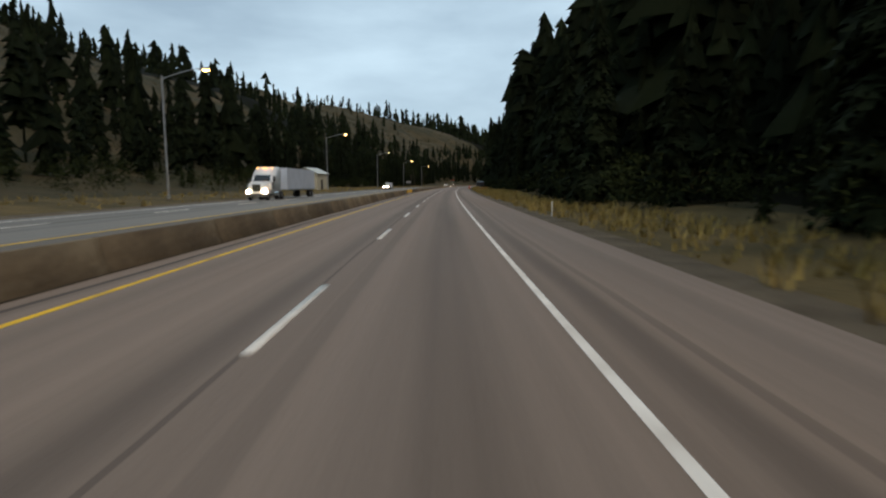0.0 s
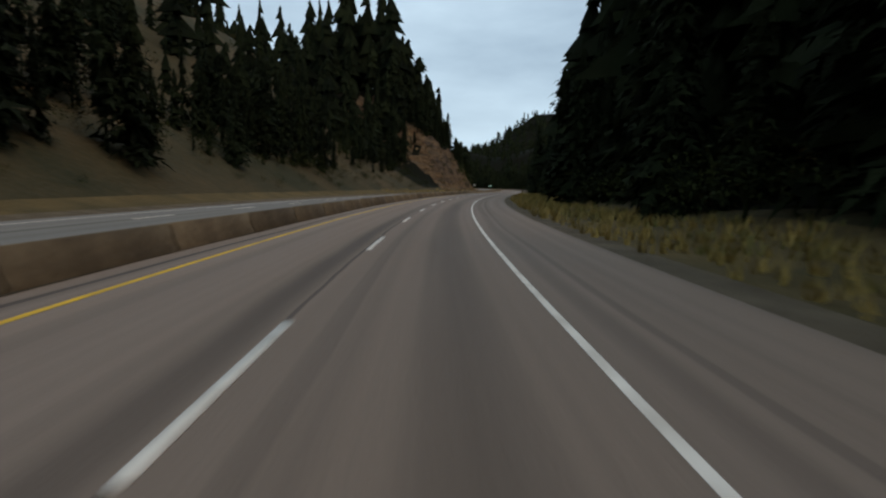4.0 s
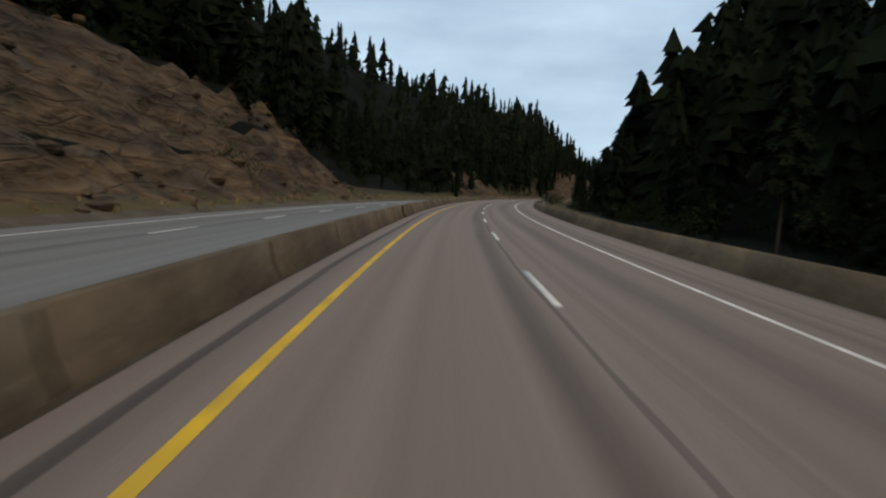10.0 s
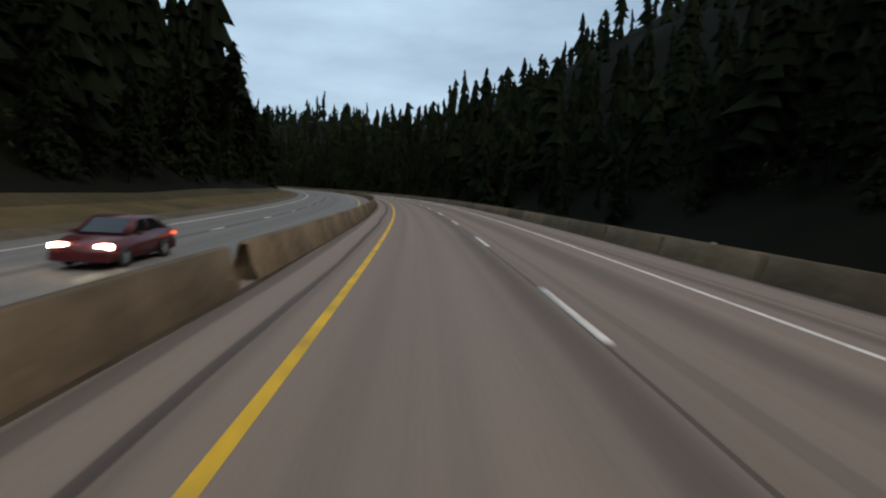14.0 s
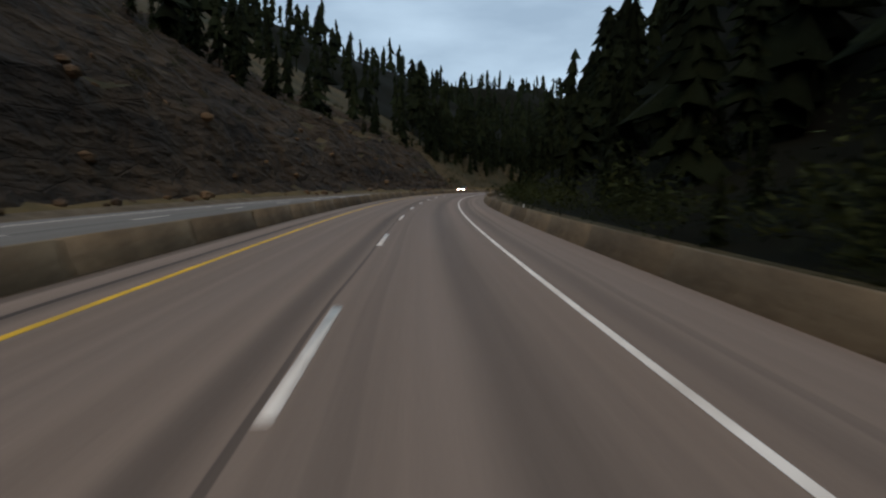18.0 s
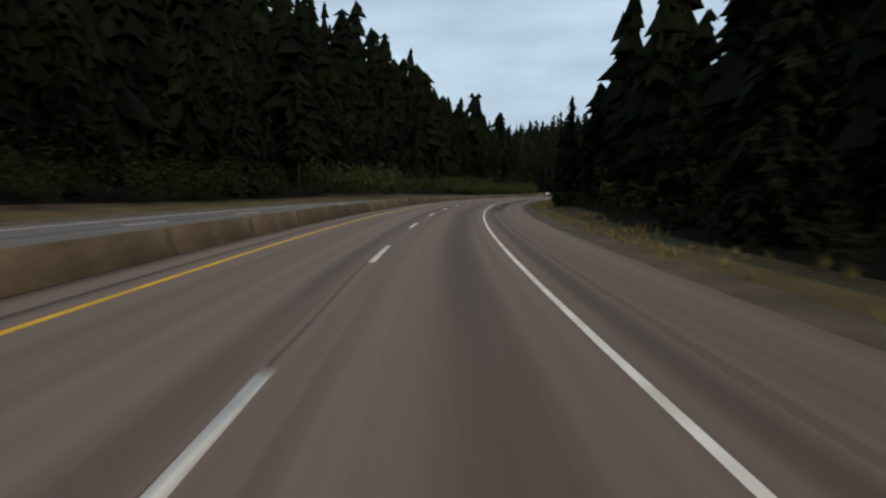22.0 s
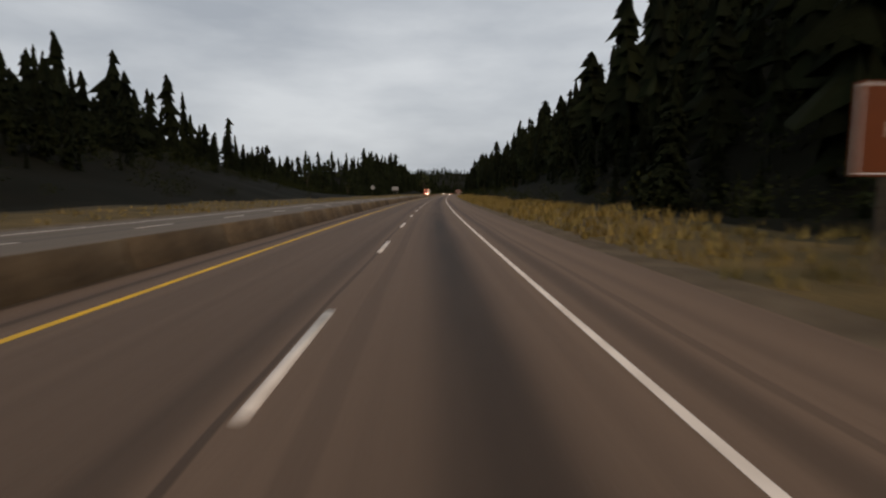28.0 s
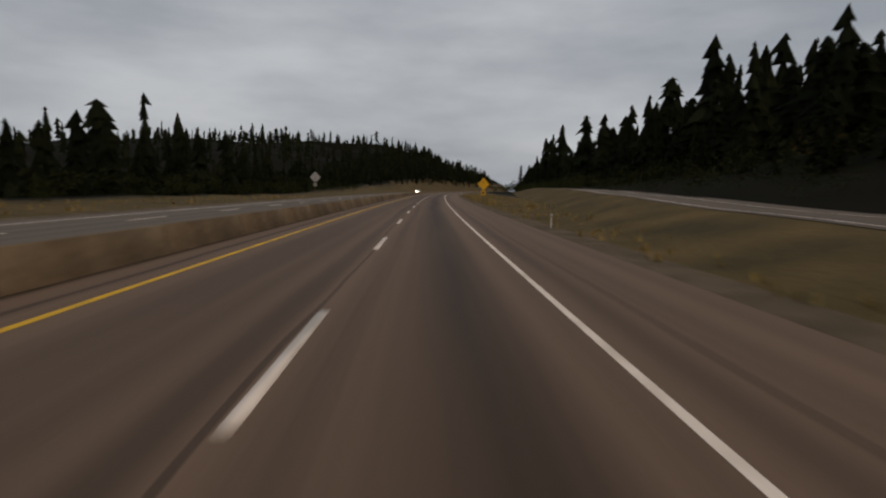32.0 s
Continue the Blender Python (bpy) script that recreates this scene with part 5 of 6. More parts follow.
def pickup(label, paint, m):
    """A crew-cab pickup with lit headlamps."""
    p = thing("pickup", label, "pickup")
    W = .98
    body = [(0, .55), (0, 1.12), (2.0, 1.16), (4.0, 1.16), (5.2, 1.12), (5.5, 1.0), (5.55, .5), (.1, .5)]
    part("body", prism(body, lambda y, z: W, .05), paint, p, smooth=True)
    cabin = [(1.75, 1.14), (1.85, 1.80), (2.1, 1.88), (3.4, 1.86), (4.15, 1.16)]
    part("cabin", prism(cabin, lambda y, z: W - .22 * max(0, z - 1.15), .04), paint, p, smooth=True)
    part("windscreen", plate([(.8, 4.12, 1.2), (-.8, 4.12, 1.2), (-.72, 3.45, 1.8), (.72, 3.45, 1.8)], .02), M_GLASS, p)
    for s in (-1, 1):
        for y0, y1 in ((1.95, 2.75), (2.82, 3.6)):
            part("side_window", box(s * (W - .075), (y0 + y1) / 2, 1.5, .05, y1 - y0, .42, .01, turn=Euler((0, -s * .21, 0)).to_quaternion()), M_GLASS, p)
        part("headlamp", box(s * .72, 5.5, .92, .36, .1, .2, .03), M_HEAD, p, "lit headlamp")
        part("mirror", box(s * 1.12, 3.75, 1.3, .2, .1, .24, .03), M_BLACK, p)
        for y in (1.1, 4.5):
            wheel(p, s * .86, y, .39, .27)
    part("grille", box(0, 5.53, .88, .95, .06, .3, .02), M_CHROME, p)
    part("bumper", box(0, 5.6, .58, 1.95, .18, .26, .04), M_CHROME, p)
    p.matrix_basis = m
    return p


def cargo_trailer(m):
    """A small enclosed white trailer."""
    c = thing("cargo_trailer", "small white enclosed trailer hitched behind the pickup", "trailer")
    part("box", prism([(0, .5), (0, 2.2), (.1, 2.28), (3.6, 2.28), (3.9, 2.1), (4.0, .5)], lambda y, z: 1.0, .05), M_TRAILER, c)
    part("drawbar", box(0, 4.6, .5, .1, 1.3, .1, .01), M_BLACK, c)
    part("rear_door", box(0, -.01, 1.35, 1.7, .04, 1.5, .01), M_TRAILER, c)
    for s in (-1, 1):
        part("fender", box(s * 1.1, 1.7, .75, .24, .95, .06, .02), M_CHROME, c)
        wheel(c, s * 1.08, 1.7, .33, .2)
        part("tail_lamp", box(s * .8, -.02, .75, .16, .04, .1, .01), M_RED, c)
    c.matrix_basis = m
    return c


motorhome(stand(stn(12) + 25.3, 2.35, -.07) )
sedan("silver sedan with lit tail lamps in the passing lane", M_SILVER, stand(stn(21) + 5.3, -2.5, -.054), lit_front=True, dipped=True, length=4.5)
beam = new("headlamp_beam", bpy.data.lights.new("headlamp_beam", "SPOT"))
beam.data.energy, beam.data.color, beam.data.spot_size, beam.data.spot_blend, beam.data.shadow_soft_size = 90, (1, .80, .45), radians(62), .9, .03
bx, by = place(float(stn(21)) + 10.2, -2.72)
tx, ty = place(float(stn(21)) + 24, -3.0)
beam.matrix_world = look(Vector((float(bx), float(by), .72)) * MODEL, Vector((float(tx), float(ty), 0)) * MODEL)
semi(facing(54 + 20, -15.9, other(54, -15.9)) @ Matrix.Scale(.84, 4), M_GEL, M_TRAILER, "white semi truck with a box trailer and lit headlamps")
pickup("dark pickup with lit headlamps on the oncoming lanes", M_NAVY, facing(stn(1) + 33 + 5.5, -16.6, other(stn(1) + 35, -16.6)) @ Matrix.Scale(.82, 4))
cargo_trailer(facing(stn(1) + 33 + 5.6 + 4.1, -16.6, other(stn(1) + 38, -16.6)) @ Matrix.Scale(.82, 4))
semi(facing(stn(29.5) + 78 + 18, -12.6, -.16), M_REDCAB, M_TRAILER, "red truck with a grey box and lit headlamps", 10.0)
ONC = [(2, 105, -12, M_PALEPAINT, 1), (2, 170, -15, M_NAVY, 0), (8, 72, -11.6, M_SILVER, 0), (9, 60, -11.7, M_NAVY, 1), (13, 105, -14.5, M_PALEPAINT, 0), (13, 190, -11.8, M_MAROON, 0),
       (17, 68, -11.8, M_SILVER, 1), (18, 165, -11.5, M_NAVY, 0), (19, 130, -12, M_PALEPAINT, 1), (20, 46, -11.9, M_PALEPAINT, 0), (21, 150, -12.0, M_NAVY, 1), (23.5, 60, -15.2, M_PALEPAINT, 0),
       (27, 150, -12, M_NAVY, 0), (30, 180, -11.7, M_SILVER, 1), (31, 70, -12.2, M_NAVY, 1), (31, 165, -11.8, M_PALEPAINT, 0), (32, 260, -11.9, M_SILVER, 0)]
COLOUR = {M_PALEPAINT.name: "white", M_NAVY.name: "dark", M_SILVER.name: "silver", M_MAROON.name: "dark red"}
for t, d, q, paint, tall in ONC:
    s = float(stn(t)) + d
    sedan(COLOUR[paint.name] + (" hatchback" if tall else " saloon") + " car with lit headlamps in the oncoming lanes", paint, facing(s + 4.4, q, float(other(s, q))), lit_front=True, length=4.4, high=1.62 if tall else 1.45, hatch=bool(tall), group="oncoming cars")


# ---- guardrails in the gaps ----
def guardrail(s0, s1, q, z, label, yellow_end="", base=.0):
    """W-beam rail on timber posts from s0 to s1 (q may follow s)."""
    f = q if callable(q) else (lambda _: q)
    g = thing("guardrail", label, "guardrail")
    ss = np.linspace(s0, s1, max(2, int((s1 - s0) / 1.9) + 1))
    prof = [(-.02, .45), (.05, .50), (.05, .56), (-.02, .61), (.05, .66), (.05, .72), (-.02, .77), (-.04, .77), (.03, .72), (.03, .66), (-.04, .61), (.03, .56), (.03, .50), (-.04, .45)]
    qs = np.array([f(s) for s in ss])[:, None]
    for dz in ((0.0,) if not yellow_end else (0.0, -.30)):
        v, fc, _ = strip(ss, qs + np.array([[-p for p, _ in prof + prof[:1]]]) - .1, np.array([[p + z + dz for _, p in prof + prof[:1]]]))
        rail = new("rail", mesh_from("rail", v, fc, M_STEEL))
        rail.parent = g
        tagged(rail, "corrugated steel rail")
    for s in ss:
        p = part("post", box(0, 0, .36, .15, .2, .78, .01), M_WOOD, g)
        p.matrix_basis = stand(s, f(s) + .06, z - .02)
    for s_end in ([s0] if "near" in yellow_end else []) + ([s1] if "far" in yellow_end else []):
        e = part("end_marker", box(0, 0, .42, .5, .5, .62, .08), M_DIAMOND, g, "yellow end buffer")
        e.matrix_basis = stand(s_end, f(s_end), z)
    return g


guardrail(91, 104, median_q, -.11, "steel guardrail piece at the median crossover", "far")
guardrail(112, 128, median_q, -.11, "steel guardrail piece with a yellow end", "near")
guardrail(S175 + 11, S175 + 27, median_q, -.11, "steel guardrail piece at the median gap", "near")
guardrail(S175 + 42, S175 + 60, median_q, -.11, "steel guardrail piece at the median gap", "near")
guardrail(T31 + 12.5, T31 + 28, median_q, -.11, "steel guardrail piece with a yellow buffer", "near")
guardrail(float(stn(20)) + 17, float(stn(20)) + 39, lambda s: 6.4 + 1.5 * min(1, max(0, (float(stn(20)) + 39 - s) / 22)), -.1, "steel guardrail leading to the barrier, yellow buffer", "near")
guardrail(float(stn(5.78)), float(stn(5.98)), 6.6, -.1, "steel guardrail leading to the barrier")
guardrail(float(stn(17.42)), float(stn(17.78)), 6.6, -.1, "steel guardrail leading to the barrier")
guardrail(float(stn(11.75)), float(stn(12.25)), -19.6, -1.0, "steel guardrail beside the oncoming shoulder")


# ---- signs ----
def post_sign(name, label, category, m, w, h, z, face, legend, posts=2, tab=None, under=0, wood=True, group=""):
    """A panel on posts, facing the traffic (towards -y); legend: (text or bar width, size, x, z) rows on the panel."""
    g = thing(name, label, category, group)
    for x in ([-w * .3, w * .3] if posts == 2 else [0]):
        part("post", box(x, .06, (z + h * .3) / 2, .1, .1, z + h * .3, .01), M_WOOD if wood else M_STEEL, g)
    pan = part("panel", box(0, 0, z, w, .03, h, .012), face, g)
    if face is not M_SIGNBACK:
        bm = bmesh.new()
        for dx, dz, sx, sz in ((0, h / 2 - .06, w - .1, .03), (0, -h / 2 + .06, w - .1, .03), (w / 2 - .06, 0, .03, h - .1), (-w / 2 + .06, 0, .03, h - .1)):
            box(dx, -.018, z + dz, sx, .008, sz, 0, bm)
        part("border", bm, M_SIGNWHITE, g)
    if tab:
        part("tab", box(0, 0, z + h / 2 + .22, w * .62, .03, .42, .012), face, g)
        words(tab, .26, M_SIGNWHITE, g, pose(0, -.02, z + h / 2 + .22, 90, 0, 0))
    for what, size, x, dz in legend:
        if isinstance(what, str):
            words(what, size, M_SIGNWHITE, g, pose(x, -.02, z + dz, 90, 0, 0))
        else:
            part("legend_bar", box(x, -.018, z + dz, what, .008, size, 0), M_SIGNWHITE, g, "plain pale bar")
    for k in range(under):
        part("small_plate", box((-.42 if k else .42) * (under > 1), 0, z - h / 2 - .38, .55, .03, .55, .01), face, g)
        part("small_symbol", box((-.42 if k else .42) * (under > 1), -.02, z - h / 2 - .38, .34, .008, .34, .1), M_SIGNWHITE, g)
    g.matrix_basis = m
    return g


def arrow(g, x, z, size):
    """A slanting white exit arrow on a sign."""
    bm = plate([(x - size * .5, -.022, z - size * .35), (x - size * .35, -.022, z - size * .5), (x + size * .2, -.022, z + size * .05), (x + size * .05, -.022, z + size * .2)], .006)
    plate([(x + size * .5, -.022, z + size * .5), (x - size * .1, -.022, z + size * .42), (x + size * .42, -.022, z - size * .1)], .006, bm)
    part("arrow", bm, M_SIGNWHITE, g, "white exit arrow")


A = post_sign("road_sign", "brown historical-site sign with white letters on posts", "road sign", stand(stn(27.9) + 31, 11.6, .0, -2), 3.7, 1.85, 3.1, M_BROWN,
              [("Mullan Tree", .42, 0, .55), ("Historical Site", .42, 0, 0), ("EXIT  28", .30, 0, -.55)])
A = post_sign("road_sign", "brown recreation-area sign with exit tab and arrow", "road sign", stand(stn(29.5) + 42, 8.8, 0, -2), 3.8, 1.55, 2.55, M_BROWN,
              [("4th Of July Pass", .42, 0, .42), ("Recreation Area", .42, 0, -.08)], tab="EXIT 28", under=2)
arrow(A, .3, 2.05, .4)
A = post_sign("road_sign", "brown recreation-area sign with exit tab above", "road sign", stand(stn(24) + 84, 8.4, .6, -8), 5.2, 2.3, 3.3, M_BROWN,
              [("4th Of July Pass", .55, 0, .65), ("Recreation Area", .55, 0, -.05), ("1 MILE", .40, 0, -.75)], tab="EXIT 28")
post_sign("road_sign", "green guide sign with pale unreadable rows", "road sign", stand(stn(7.7) + 46, 8.3, -.6, -2), 3.4, 1.7, 3.4, M_GREEN, [(1.0, .16, -.1, .5), (2.2, .2, -.1, .1), (2.5, .2, 0, -.3)])
for t, d, w, h, z, q in ((6.8, 40, 2.0, 1.1, 2.8, -22), (29, 74, 3.0, 1.7, 3.2, -21.5), (30, 150, 1.0, 1.2, 2.4, -21.5), (1.5, 88, 2.2, 1.0, 2.2, -23.5)):
    post_sign("road_sign", "bare aluminium back of an oncoming-traffic sign", "road sign", stand(stn(t) + d, q, .3), w, h, z, M_SIGNBACK, [], wood=False)


def diamond(label, m, face, size=.9, z=2.3, sub=True, curve=True):
    """A diamond warning sign with an arrow and an advisory plate on one post."""
    g = thing("warning_sign", label, "road sign")
    part("post", box(0, .05, (z + .2) / 2, .09, .09, z + .2, .01), M_WOOD, g)
    r = size * .707
    part("panel", plate([(0, 0, z - r), (r, 0, z), (0, 0, z + r), (-r, 0, z)], .02), face, g)
    if curve:
        bm = box(.12, -.012, z - .18, .1, .008, .3, 0)
        box(.02, -.012, z + .02, .28, .008, .1, 0, bm)
        box(-.1, -.012, z + .14, .1, .008, .3, 0, bm)
        plate([(-.24, -.016, z + .24), (.04, -.016, z + .24), (-.1, -.016, z + .42)], .006, bm)
        part("arrow", bm, M_BLACK, g, "black bent arrow")
    if sub:
        part("advisory_plate", box(0, 0, z - r - .34, .6, .02, .6, .01), face, g)
        part("advisory_bar", box(0, -.014, z - r - .34, .36, .008, .24, 0), M_BLACK, g, "plain dark bar")
    g.matrix_basis = m
    return g


diamond("yellow diamond curve sign with an advisory plate", stand(stn(13.5) + 33, 8.3, -.6), M_DIAMOND, 1.0, 2.6)
diamond("yellow diamond curve sign beside the guardrail", stand(stn(17.5) + 27, 8.9, 0), M_DIAMOND, 1.0, 2.5)
diamond("yellow diamond sign at the exit gore", stand(T32 + 78, 8.6, 0), M_DIAMOND, 1.2, 2.6)
diamond("grey back of a diamond sign for oncoming traffic", facing(stn(28.7) + 56, -21.5, .2), M_SIGNBACK, 1.2, 3.0, False, False)
diamond("pale back of a diamond sign with a plate", facing(T32 + 110, -21.5, .2), M_SIGNBACK, 1.5, 3.2, True, False)


def flag_sign(m, z0):
    """Roadwork sign stand with two orange flags, standing on the median barrier."""
    g = thing("roadwork_sign", "roadwork sign seen edge-on with two orange flags", "roadwork sign", "roadwork signs")
    part("pole", rod((0, 0, z0), (0, 0, 3.1), .03), M_STEEL, g)
    part("foot", box(0, 0, z0 + .06, .5, .35, .1, .02), M_ORANGE, g)
    part("panel", plate([(.03, 0, z0 + .55), (.03, .62, z0 + 1.17), (.03, 0, z0 + 1.79), (.03, -.62, z0 + 1.17)], .02), M_SIGNBACK, g)
    for s in (-1, 1):
        part("flag_staff", rod((0, 0, 3.0), (s * .38, 0, 3.75), .014), M_WOOD, g)
        bm = bmesh.new()
        pts = [[bm.verts.new((s * (.22 + .42 * i / 4 + .1 * j / 3), .05 * math.sin(i * 1.7 + j), 3.45 + .40 * j / 3 - .05 * i / 4 + (.1 * i / 4 if j < 3 else 0))) for j in range(4)] for i in range(5)]
        for i in range(4):
            for j in range(3):
                bm.faces.new((pts[i][j], pts[i + 1][j], pts[i + 1][j + 1], pts[i][j + 1]))
        bmesh.ops.solidify(bm, geom=bm.faces[:], thickness=.012)
        part("flag", bm, M_FLAG, g, "bright orange cloth flag")
    g.matrix_basis = m
    return g


for t, d in ((2.5, 15), (9, 17), (11.5, 48)):
    s = float(stn(t)) + d
    flag_sign(stand(s, median_q(s), -.1), .74)


def barrel(m):
    """A roadwork drum with reflective bands and a rubber base."""
    g = thing("traffic_barrel", "orange roadwork drum with white reflective bands", "traffic barrel", "drums along the shoulder")
    part("base", rod((0, 0, 0), (0, 0, .08), .36, .34, 20), M_TYRE, g)
    bm = bmesh.new()
    for k, (z0, z1) in enumerate(((.08, .28), (.28, .48), (.48, .68), (.68, .88))):
        rod((0, 0, z0 + .004), (0, 0, z1 - .004), .29 - k * .018, .285 - k * .018, 22, bm)
    rod((0, 0, .88), (0, 0, .98), .20, .16, 22, bm)
    rod((-.1, 0, .98), (.1, 0, 1.03), .03, bm=bm)
    part("drum", bm, M_ORANGE, g)
    for z in (.25, .46, .67):
        part("band", rod((0, 0, z - .055), (0, 0, z + .045), .296 - z * .06, .294 - z * .06, 22), M_REFLECT, g, "white reflective band")
    g.matrix_basis = m
    return g


first = barrel(stand(stn(27.5) + 7.7, 7.75, -.12))
for k in range(1, 7):
    copy_thing(first, stand(stn(27.5) + 7.7 + 13.6 * k, 7.75 + .05 * k, -.12))
for d, q in ((9.5, 7.4), (14.5, 7.6), (21, 7.6)):
    copy_thing(first, stand(stn(1.5) + d, q, -.12))


def board_trailer(m):
    """A folded message-board trailer on its wheels."""
    g = thing("message_board_trailer", "dark message board on an orange trailer in the verge", "trailer")
    part("board", box(0, 0, 2.0, 2.9, .22, 1.5, .03), M_BLACK, g, "unlit dark message board")
    part("solar_panel", box(0, .2, 2.85, 2.2, .9, .05, .01, turn=Euler((.35, 0, 0)).to_quaternion()), M_GLASS, g)
    part("mast", rod((0, .2, .5), (0, .2, 1.9), .09), M_STEEL, g)
    part("chassis", box(0, 0, .55, 2.6, 1.3, .16, .03), M_ORANGE, g, "orange steel chassis")
    part("drawbar", box(1.9, 0, .5, 1.4, .12, .1, .02), M_ORANGE, g)
    for y in (-.7, .7):
        w = part("wheel", rod((-.1, y - .1, .32), (-.1, y + .1, .32), .32, seg=18), M_TYRE, g)
    g.matrix_basis = m
    return g


board_trailer(stand(stn(1.5) + 18, 11.4, -.5, 10))


# ---- street lamps, shed, delineators ----
def street_lamp(m):
    """A steel pole with a curved arm and a glowing head."""
    g = thing("street_lamp", "tall grey street lamp with a lit warm head", "street lamp", "street lamps")
    part("pole", rod((0, 0, 0), (0, 0, 11.2), .11, .07, 12), M_STEEL, g)
    part("base", box(0, 0, .15, .4, .4, .3, .03), M_BAR, g)
    bm = bmesh.new()
    last = Vector((0, 0, 10.9))
    for k in range(1, 7):
        p = Vector((3.6 * k / 6, 0, 10.9 + .9 * math.sin(k / 6 * 1.4)))
        rod(last, p, .045, .04, 8, bm)
        last = p
    part("arm", bm, M_STEEL, g)
    part("head", box(3.9, 0, 11.78, .8, .34, .18, .06), M_STEEL, g)
    part("lamp_glass", box(3.95, 0, 11.64, .55, .28, .16, .05), M_SODIUM, g, "glowing orange glass")
    g.matrix_basis = m
    return g


lamp = street_lamp(stand(52, -22.9, .1))
for s in (118, 188, 258, 328):
    copy_thing(lamp, stand(s, -22.9, .1))


def shed(m):
    """A gabled utility shed with a roller door."""
    g = thing("shed", "cream metal shed with a white roller door", "shed")
    W, D, H, R = 5.2, 6.5, 3.4, 4.6
    bm = bmesh.new()
    v = [bm.verts.new(p) for y in (0, D) for p in ((-W / 2, y, -.5), (W / 2, y, -.5), (W / 2, y, H), (0, y, R), (-W / 2, y, H))]
    for f in ((0, 1, 2, 3, 4), (9, 8, 7, 6, 5), (0, 5, 6, 1), (1, 6, 7, 2), (4, 9, 5, 0)):
        bm.faces.new([v[i] for i in f])
    part("walls", bm, M_PLASTER, g)
    for s in (-1, 1):
        part("roof_sheet", plate([(0, -.3, R + .06), (s * (W / 2 + .3), -.3, H - .06), (s * (W / 2 + .3), D + .3, H - .06), (0, D + .3, R + .06)][::-s], .08), M_ROOFM, g)
    bm = bmesh.new()
    for k in range(8):
        box(-.5, -.03, .2 + k * .36, 2.9, .05, .35, .02, bm)
    part("roller_door", bm, M_DOORW, g, "white slatted roller door")
    part("door_frame", box(-.5, -.02, 3.05, 3.2, .08, .14, .01), M_ROOFM, g)
    part("side_door", box(W / 2 + .02, 2.6, 1.0, .06, .95, 2.05, .01), M_BLACK, g, "dark side door")
    g.matrix_basis = m
    return g


shed(stand(122, -28.5, .6, -8))


def delineator(m):
    """A white roadside marker post with a reflector."""
    g = thing("delineator_post", "thin white marker post with a reflector", "marker post", "roadside marker posts")
    part("post", box(0, 0, .42, .06, .03, .9, .01), M_REFLECT, g)
    part("reflector", box(0, -.02, .78, .06, .01, .1, .004), M_SIGNWHITE, g)
    g.matrix_basis = m
    return g


dl = delineator(stand(35, 8.6, -.2))
for s in np.arange(640, float(stn(33)), 166.0):
    copy_thing(dl, stand(s, 8.4 if not (5.9 < sec(s) < 16.1) else 7.2, float(height(1, s, .5)) - .1))
for t, d in ((21, 19.5), (30, 26), (18, 36)):
    copy_thing(dl, stand(stn(t) + d, 7.4, -.2))


# ---- tar patches and wet streaks on the shoulder ----
def tar(s0, s1, q0, wide, seed):
    ss = np.arange(s0, s1, 1.0)
    c = q0 + (spread(ss / 9, ss * 0, seed) - .5) * 1.0
    w = .7 * wide * np.clip(spread(ss / 2.2, ss * 0, seed + 3) * 2 - .35, .05, 1.3)
    w[0] = w[-1] = .02
    q = np.stack([c - w / 2, c, c + w / 2], 1)
    v, f, _ = strip(ss, q, camber(q) + .005)
    tagged(new("tar_patch", mesh_from("tar_patch", v, f, M_TAR)), "dark irregular tar streak on the shoulder", "tar patch", kind="structure")


for k, (t0, t1, q, w) in enumerate(((22.3, 22.75, 5.0, 1.6), (22.75, 23.5, 4.8, .4), (23.5, 24.45, 4.7, .22), (26.2, 27.0, 4.7, .28), (26.85, 27.2, 5.0, .34), (27.15, 27.45, 4.9, .8), (30.5, 30.6, 5.6, 1.0), (31.2, 31.4, 4.6, 1.0))):
    tar(float(stn(t0)), float(stn(t1)), q, w, k)


# ---- shrubs, grass and single trees ----
def bush(seed, n=130):
    """A unit shrub of many small leaf clumps with a ragged outline."""
    r = np.random.RandomState(seed)
    v, f = [], []
    k1 = .85 * (130 / n) ** .35
    lobes = [(r.uniform(-.3, .3), r.uniform(-.3, .3), r.uniform(.35, .75), r.uniform(.2, .34)) for _ in range(6)]
    for k in range(n):
        x, y, z, rad = lobes[k % 6]
        d = r.normal(size=3)
        d /= np.linalg.norm(d)
        c = np.array([x, y, z]) + d * rad * r.uniform(.7, 1.1)
        c[2] = max(c[2], .05)
        a, b = r.normal(size=3), r.normal(size=3)
        a, b = a / np.linalg.norm(a) * r.uniform(.04, .09) * k1, b / np.linalg.norm(b) * r.uniform(.03, .06) * k1
        i = len(v)
        v += [c - a, c + a * .2 + b, c + a]
        f += [(i, i + 1, i + 2)]
    return np.array(v), np.array(f)


BUSHES = [bush(60 + i, 150) for i in range(4)]
LOW = [bush(66 + i, 50) for i in range(4)]


